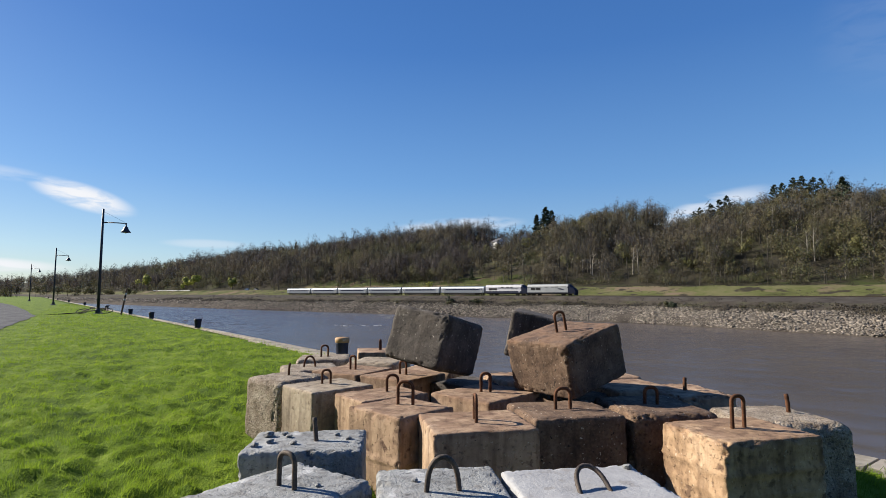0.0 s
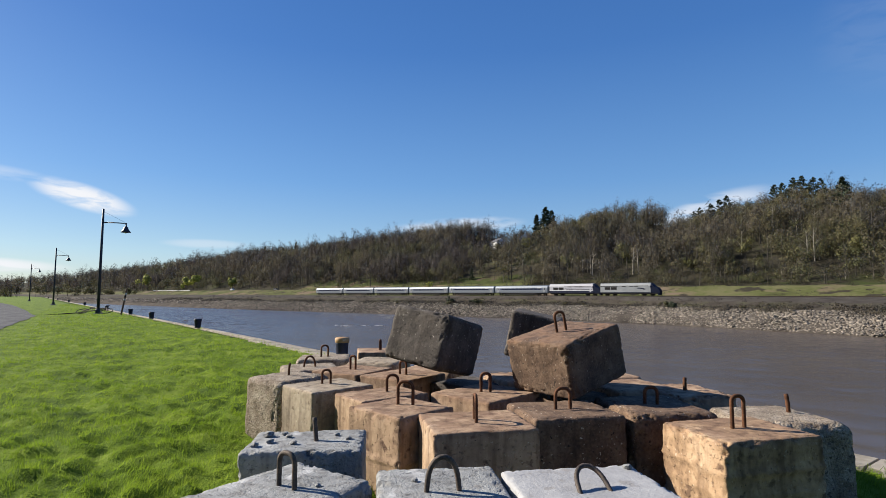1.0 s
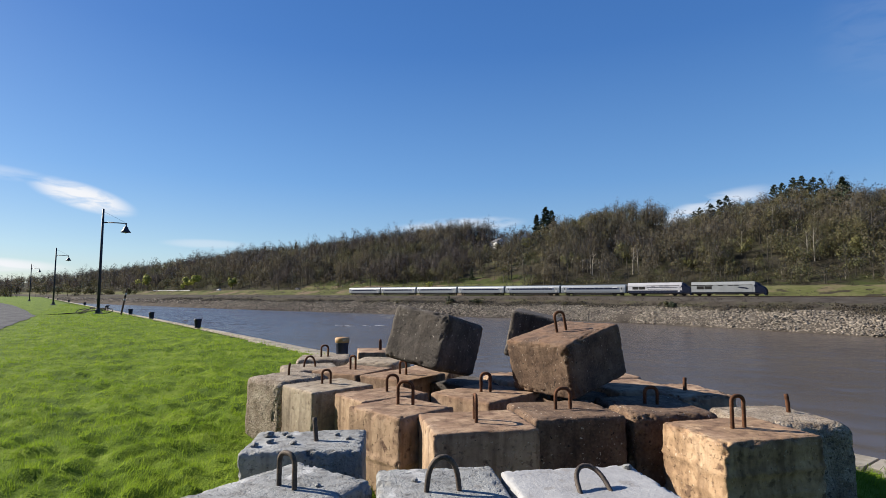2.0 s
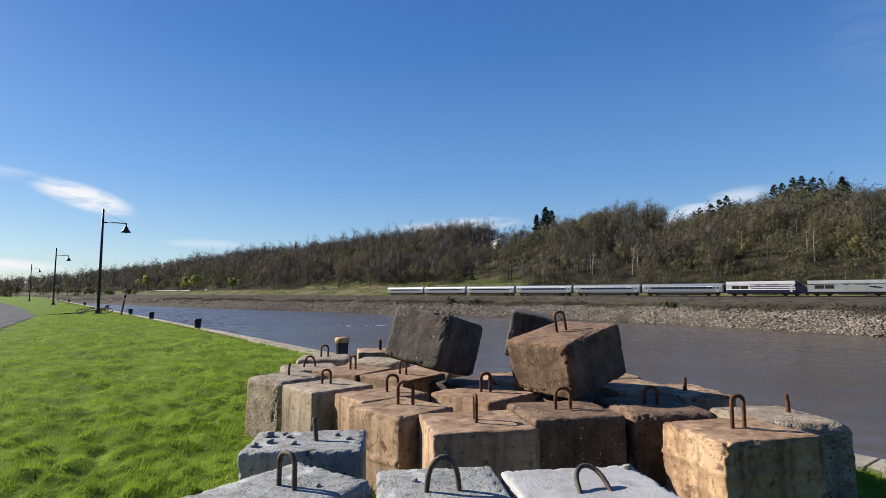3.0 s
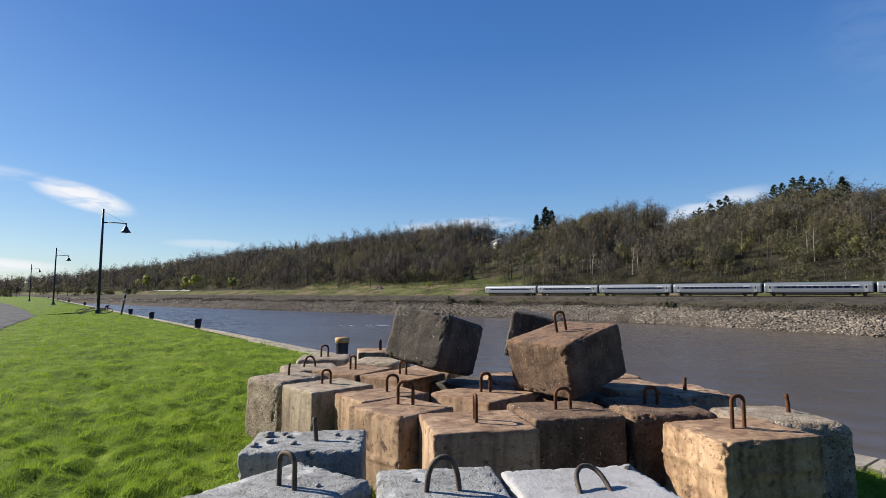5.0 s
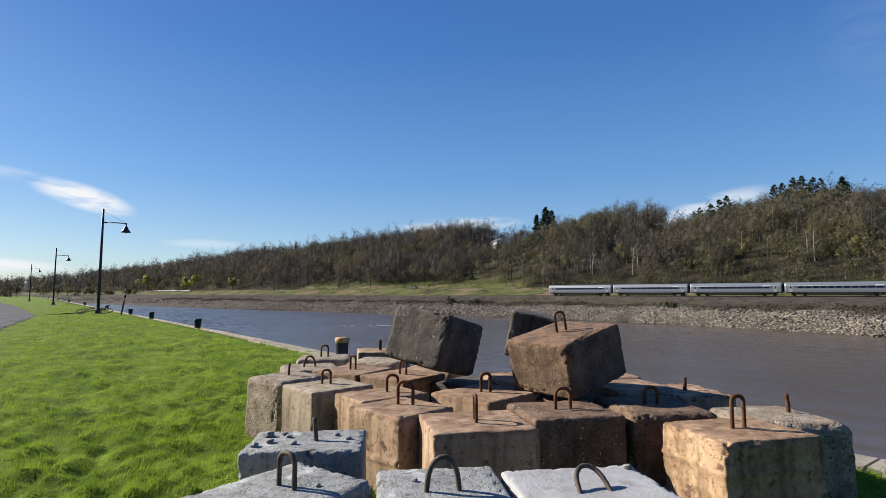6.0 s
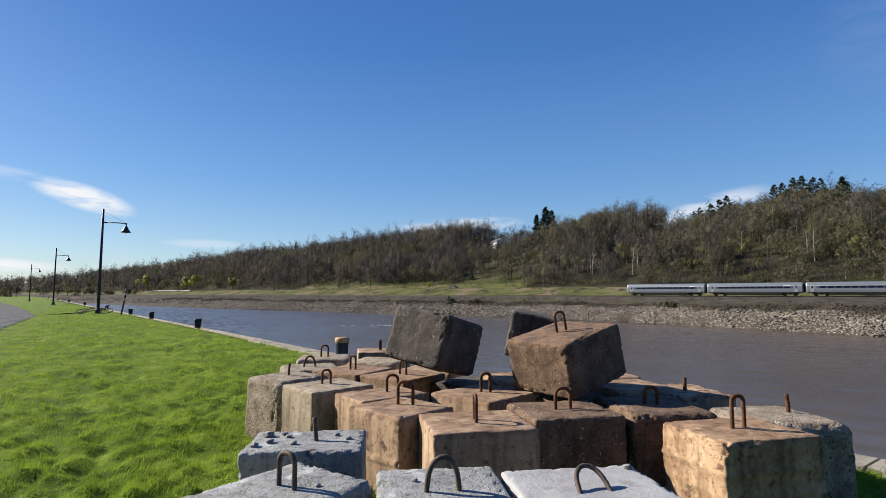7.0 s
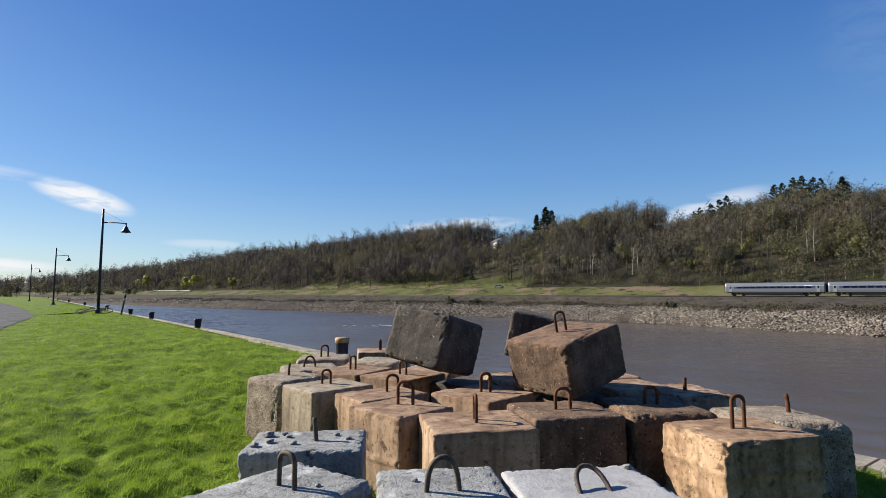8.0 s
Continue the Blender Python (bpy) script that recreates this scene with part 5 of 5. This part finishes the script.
        for k, s, n, sc, a in sets[kind]:
            (v, f), tw, lv, nr = var[k]
            c, si = math.cos(a) * sc, math.sin(a) * sc
            R = np.array([[c, -si, 0], [si, c, 0], [0, 0, sc]])
            o = np.asarray(world_at(s, n, ground_z(s, n) - 0.2))
            cr = np.concatenate([tw, lv])
            V += [v @ R.T + o, cr @ R.T + o]
            Nn += [np.zeros_like(v), nr @ R.T / sc]
            F += [f + off, np.arange(len(cr)).reshape(-1, 3) + off + len(v)]
            # trees of one sort stand in drifts
            sort = int(min(3, max(0, 2.0 + 3.2 * noise.noise((s * 0.022, n * 0.03, 4.4)) + rng.normal() * 0.9 + (0.8 if s < -230 else -0.7 if s > -140 else 0.0))))
            leaf_slot = 5 if rng.random() < 0.55 else 6
            I += [np.full(len(f), 0 if rng.random() < 0.955 else 7), np.full(len(tw) // 3, 1 + sort), np.full(len(lv) // 3, leaf_slot)]
            off += len(v) + len(cr)
        ob = link_np(name, np.concatenate(V), np.concatenate(F), [M["bark"], *[M[k] for k in twigs], leafmat, M["olive"], M["palebark"]], np.concatenate(I), normals=np.concatenate(Nn))
        tagged(ob, lab, "woods", kind="stuff")


build_woods()


def place(x, n, lift=0.0):
    """A spot on the hill at distance n across the valley, in the direction x (tangent of the bearing from the camera)."""
    y = n / (E_N.x * x + E_N.y)
    s = (Vector((x * y, y, 0))).dot(E_S)
    return Matrix.Translation(world_at(s, n, ground_z(s, n) + lift))


def build_single_trees():
    rng = np.random.default_rng(21)
    PINE = "dark green conifer standing above the bare hillside woods"
    px = lambda x: (x - 784) / 945.0
    for x, n, h, sp in ((951, 322, 21, 3.8), (967, 318, 23.5, 6.0), (978, 326, 20, 5.4)):
        plant("pine_tree", pine_tree(rng, h, sp, 0.3, 14), place(px(x), n), M["bark"], M["needle"], PINE, group="tall pines by the houses")
    for x, n, h, sp in ((1378, 348, 15, 4.2), (1392, 345, 15, 4.6), (1412, 350, 16, 5.0), (1428, 346, 16, 4.6), (1448, 352, 15, 5.0), (1462, 348, 14, 4.4), (1498, 352, 14, 3.5), (1232, 350, 13, 3.6), (1242, 348, 14, 4.0),
                        (1262, 350, 14, 3.8), (1278, 352, 15, 4.2), (1292, 349, 15, 4.4)):
        plant("pine_tree", pine_tree(rng, h * 1.05, sp * 1.3, 0.25, 9, -0.15), place(px(x), n), M["bark"], M["needle"], PINE, group="skyline pines")
    plant("pine_tree", pine_tree(rng, 19, 5.5, 0.35, 9, -0.02), place(px(1500), 318), M["bark"], M["needle"], "flat-branched dark pine among bare trees", group="hillside pines")
    for x, n, h, sp in ((523, 345, 18, 5), (455, 330, 15, 4), (468, 335, 17, 4), (560, 345, 14, 4), (575, 348, 13, 4), (500, 330, 15, 5), (408, 345, 14, 4)):
        plant("pine_tree", pine_tree(rng, h, sp, 0.15, 11), place(px(x), n), M["bark"], M["needle"], PINE, group="hillside pines")
    plant("cedar_tree", pine_tree(rng, 6.5, 1.7, 0.05, 12), place(px(835), 236), M["bark"], M["needle"], "small dark columnar cedar on the meadow's edge")
    for x, n, h, sp in ((262, 203, 17, 6.5), (344, 203, 16, 5.6), (330, 205, 12, 4.5), (412, 205, 9, 3.2)):
        plant("bright_tree", bare_tree(rng, h, sp, 40, 520, 1.5, 0.1, spray=1.2), place(px(x), n, 3.0), M["bark"], M["bright"], "yellow-green leafing tree beside the far road", group="leafing trees by the road")
    plant("bush", bare_tree(rng, 4.2, 2.2, 30, 160, 0.6, 0.05), place(px(760), 219), M["bark"], M["bright"], "yellow-green bush on the meadow", "bush")
    for x, n, h, sp in ((600, 219, 6, 2.0), (480, 232, 6, 3.5)):
        plant("bush", bare_tree(rng, h, sp, 30, 120, 0.6, 0.05), place(px(x), n), M["bark"], M["leaf"], "green leafing bush on the meadow", "bush")
    for x, n, h, sp in ((840, 272, 17, 5.2), (862, 275, 15, 4.6), (1005, 240, 12, 3.4), (1110, 250, 16, 4.5), (935, 292, 8, 4.5), (955, 290, 6, 4), (1320, 250, 10, 3.5), (1520, 248, 9, 4.5), (1225, 236, 8, 3)):
        plant("leafing_tree", bare_tree(rng, h, sp, 60, 520, 0.85, 0.12), place(px(x), n), M["bark"], M["olive"] if x != 935 else M["bright"], "yellow-green leafing tree on the wooded slope", group="leafing trees on the slope")
    for x, n, h, sp in ((1443, 246, 16, 3.6), (1432, 247, 14, 3.0), (1120, 240, 15, 4.5), (1048, 238, 14, 3.5), (1130, 243, 14, 4.0), (1046, 241, 12, 3.0)):
        t = plant("pale_tree", bare_tree(rng, h, sp, 70), place(px(x), n), M["palebark"], M["leaf"], "pale-barked bare tree at the wood's edge", group="pale bare trees")
        t.children[1].data.materials[0] = M["palebark"]
    # skyline of tall bare trees
    for k in range(46):
        x = rng.uniform(600, 870) if k < 30 else rng.uniform(1035, 1190)
        plant("bare_tree", bare_tree(rng, rng.uniform(13, 18), 5.6, 260, low=0.15), place(px(x), rng.uniform(340, 356)), M["bark"], M["leaf"], "tall bare tree on the ridge", group="bare trees along the ridge")
    # green trees at the river's far bend
    for x, n, h, sp in ((66, 150, 13, 7), (84, 150, 15, 8), (104, 158, 15, 8), (122, 160, 16, 9), (140, 165, 14, 8), (158, 170, 12, 7), (172, 176, 11, 7), (195, 186, 10, 6), (232, 190, 10, 6)):
        plant("leafing_tree", bare_tree(rng, h, sp, 120, 420, 1.5, 0.04, spray=1.6), place(px(x), n, -1.0), M["bark"], M["olive"] if x % 4 else M["leaf"], "dull green leafing tree at the river bend", group="trees at the river bend")
    # bushes by the ballast
    for x, n, h in ((688, 168, 2.0), (705, 168, 1.6), (795, 167, 2.6), (800, 168, 2.4), (568, 168, 2.0), (848, 170, 2.8), (840, 170, 2.2), (725, 168, 1.6), (1180, 162, 2.2), (1190, 161, 2.0), (1168, 162, 2.0), (1030, 164, 1.6), (1000, 165, 1.6), (928, 167, 2.4), (1355, 158, 2.0), (1310, 156, 1.4)):
        green = x in (795, 800, 1190, 848, 840, 1180)
        # they root where the stones give way to soil
        for _ in range(3):
            y = n / (E_N.x * px(x) + E_N.y)
            n = table(Vector((px(x) * y, y, 0)).dot(E_S), BANK) + 10.5
        p = Vector((px(x) * y, y, -2.7))
        plant("shrub", bare_tree(rng, h * 1.1, h * 0.75, 130, 420 if green else 60, 0.42, 0.02, spray=0.5), Matrix.Translation(p), M["bark"], M["needle"] if x in (795, 840, 1190) else M["leaf"], "dark green leafing shrub below the railway" if green else "dry brown shrub below the railway", "shrub", "shrubs below the railway")


build_single_trees()


def build_houses():
    def house(m, w, d, h, label):
        o = base("house", m, label, "house", "houses on the ridge")
        part("wall", box(-w / 2, -d / 2, -3, w / 2, d / 2, h), M["siding"], o)
        bm = bmesh.new()
        rise = w * 0.38
        a = [bm.verts.new(p) for p in ((-w / 2 - 0.4, -d / 2 - 0.4, h), (w / 2 + 0.4, -d / 2 - 0.4, h), (0, -d / 2 - 0.4, h + rise))]
        b = [bm.verts.new(p) for p in ((-w / 2 - 0.4, d / 2 + 0.4, h), (w / 2 + 0.4, d / 2 + 0.4, h), (0, d / 2 + 0.4, h + rise))]
        bm.faces.new((a[0], b[0], b[2], a[2]))
        bm.faces.new((a[1], a[2], b[2], b[1]))
        bm.faces.new((a[0], a[1], b[1], b[0]))
        part("roof", bm, M["roofing"], o)
        bm = bmesh.new()
        bm.faces.new([bm.verts.new(p) for p in ((-w / 2 + 0.05, -d / 2 - 0.03, h), (w / 2 - 0.05, -d / 2 - 0.03, h), (0, -d / 2 - 0.03, h + rise - 0.1))])
        r = bmesh.ops.extrude_face_region(bm, geom=bm.faces[:])
        bmesh.ops.translate(bm, verts=[v for v in r["geom"] if isinstance(v, bmesh.types.BMVert)], vec=(0, -0.45, 0))
        bmesh.ops.recalc_face_normals(bm, faces=bm.faces)
        part("gable", bm, M["siding"], o)
        for x in (-w * 0.28, w * 0.12):
            wdw = part("window", box(x, -d / 2 - 0.08, 1.0, x + 1.1, -d / 2 + 0.05, 2.5), M["glass"], o)
            part("sill", box(x - 0.1, -d / 2 - 0.16, 0.85, x + 1.2, -d / 2, 0.98), M["siding"], wdw)
    px = lambda x: (x - 784) / 945.0
    house(place(px(882), 330, -1.5) @ pose(0, 0, 0, 0, 0, 25), 8, 10, 6, "white gabled house half hidden by trees on the ridge")
    house(place(px(931), 326, 4) @ pose(0, 0, 0, 0, 0, -10), 9, 8, 3, "low white house behind bare trees")
    d = base("deck", place(px(962), 306, 3.5) @ pose(0, 0, 0, 0, 0, -12), "pale timber deck on posts on the slope", "deck")
    part("platform", box(-10, -1.5, 0, 10, 1.5, 0.6, 0.05), M["paleboard"], d)
    for x in (-8, -3, 2, 7):
        part("post", box(x, -1.2, -8, x + 0.4, -0.8, 0), M["paleboard"], d)
    # road sign on the far road
    g = base("guard_rail", rail_pose(-560, 205, 3.9), "pale steel guard rail beside the far road", "guard rail")
    part("beam", box(-30, -0.05, 0.5, 60, 0.05, 0.95, 0.02), M["stripe"], g)
    for k in range(16):
        part("post", box(-28 + k * 5.8, 0.05, -0.6, -27.85 + k * 5.8, 0.2, 0.9), M["steelrail"], g)


build_houses()

# ---- grass ----


def turf_z(x, y):
    """Uneven turf: hummocks a hand high and a foot or two across."""
    r = math.hypot(x, y)
    z = 0.036 + 0.046 * noise.noise((x * 1.7, y * 1.7, 0.3)) + 0.066 * noise.noise((x * 4.6, y * 4.6, 4.0)) + 0.034 * noise.noise((x * 9, y * 9, 7.0))
    if x < -9 and y > 5:
        # it thins out towards the gravel path
        z *= min(1.0, max(0.1, ((x + 15.4) * 0.81 + (y - 18.8) * 0.55) / 1.2))
    return max(0.006, z * (1.0 if r < 25 else 25 / r + 0.3))


def build_grass():
    rng = np.random.default_rng(8)
    e0, ein = np.array(EDGE_P0[:2]), np.array(EDGE_IN[:2])

    def on_lawn(q, margin, fray):
        keep = (q - e0) @ ein > margin + fray * rng.normal(size=len(q))
        return keep & ~((q[:, 0] < -9) & ((q[:, 0] + 15.4) * 0.81 + (q[:, 1] - 18.8) * 0.55 < 1.7 * fray * rng.normal(size=len(q))) & (q[:, 1] > 5))
    # hummocky turf on the lawn
    nr, na = 300, 400
    rr = 0.3 * 250 ** (np.arange(nr + 1) / nr)
    aa = np.concatenate([np.linspace(-1.05, 0.95, 331), np.linspace(0.95, 2 * math.pi - 1.05, 71)[1:]])
    g = np.stack([np.outer(rr, np.sin(aa)), np.outer(rr, np.cos(aa))], -1).reshape(-1, 2)
    gz = np.array([turf_z(a, b) for a, b in g])
    i = np.arange(nr)[:, None] * (na + 1) + np.arange(na)[None, :]
    quads = np.stack([i, i + na + 1, i + na + 2, i + 1], -1).reshape(-1, 4)[:, ::-1]
    inside = on_lawn(g, 0.5, 0.0)
    quads = quads[inside[quads].all(axis=1)]
    used, inv = np.unique(quads, return_inverse=True)
    ob = link_np("lawn", np.c_[g, gz][used], inv.reshape(-1, 4), [M["lawn"]])
    ob.data.polygons.foreach_set("use_smooth", [True] * len(ob.data.polygons))
    tagged(ob, "uneven bright green lawn turf", "lawn", kind="structure")
    # blades: short and fine, combed over by the wind, longer on the hummocks
    need = 380000
    r = 1.3 * (90 / 1.3) ** rng.random(need * 2)
    ang = np.where(rng.random(len(r)) < 0.9, rng.uniform(-1.05, 0.9, len(r)), rng.uniform(-math.pi, math.pi, len(r)))
    p = np.stack([np.sin(ang) * r, np.cos(ang) * r], 1)
    p = p[on_lawn(p, 0.55, 0.12)][:need]
    n = len(p)
    dist = np.hypot(p[:, 0], p[:, 1])
    z = np.array([turf_z(a, b) for a, b in p])
    comb = np.array([(0.45 + 0.7 * noise.noise((a * 1.6, b * 1.6, 8.0)), 0.8 * noise.noise((a * 1.6, b * 1.6, 14.0))) for a, b in p])
    d = unit(np.concatenate([comb + rng.normal(size=(n, 2)) * 0.38, np.ones((n, 1)) * 0.9], 1))
    hgt = (0.022 + 0.5 * z) * rng.uniform(0.6, 1.5, n) * (1 + 0.012 * dist)
    side = unit(np.cross(d, np.array([0, 0, 1.0])) + rng.normal(size=(n, 3)) * 0.25) * ((0.0022 + 0.00065 * dist) * 0.5)[:, None]
    root = np.c_[p, z - 0.006]
    v = np.stack([root - side, root + side, root + d * hgt[:, None]], axis=1).reshape(-1, 3)
    ob = link_np("lawn_grass", v, np.arange(len(v)).reshape(-1, 3), [M["blade"]])
    tagged(ob, "bright green tufted spring lawn grass", "grass", kind="stuff")


build_grass()


def build_foam():
    rng = random.Random(4)
    f = base("foam_streak", Matrix.Translation((-26.5, 145.0, WATER_Z + 0.02)), "thin white foam streak on the brown river", "foam")
    for k in range(26):
        bm = lathe([(0.25, 0), (0.22, 0.03), (0.08, 0.05)], 7)
        for v in bm.verts:
            v.co = Vector((v.co.x * rng.uniform(1.2, 4.0), v.co.y * 0.45, v.co.z * 0.6))
        ob = part("foam_fleck", bm, M["foam"], f)
        ob.location = (rng.uniform(-3, 10), rng.gauss(0, 1.6), 0)
    return f


FOAM = build_foam()


def motions():
    """Train, cars on the far road and drifting foam."""
    speed, tail = 30.95, -294.6
    times = [0.0, 1.0, 2.0, 3.0, 4.0, 5.0, 6.0, 7.0, 8.0]
    for k, c in enumerate(COACHES):
        walk(c, [(t, rail_pose(tail + 25.82 * k + speed * t, z=RAIL_Z)) for t in times])
    walk(LOCO_SECOND, [(t, rail_pose(tail + 154.95 + speed * t, z=RAIL_Z)) for t in times])
    walk(LOCO_LEAD, [(t, rail_pose(tail + 175.8 + speed * t, z=RAIL_Z)) for t in times])
    turn = Matrix.Rotation(math.pi, 4, "Z")
    walk(CAR_RIGHT, [(t, rail_pose(-387.2 + 29.1 * t, 209, 4.15)) for t in times])
    walk(CAR_LEFT, [(t, rail_pose(-408.0 - 24.5 * t, 212, 4.2) @ turn) for t in times])
    p = FOAM.matrix_world.translation.copy()
    walk(FOAM, [(t, Matrix.Translation(p + Vector((0.35 * t, -0.1 * t, 0)))) for t in times])


motions()
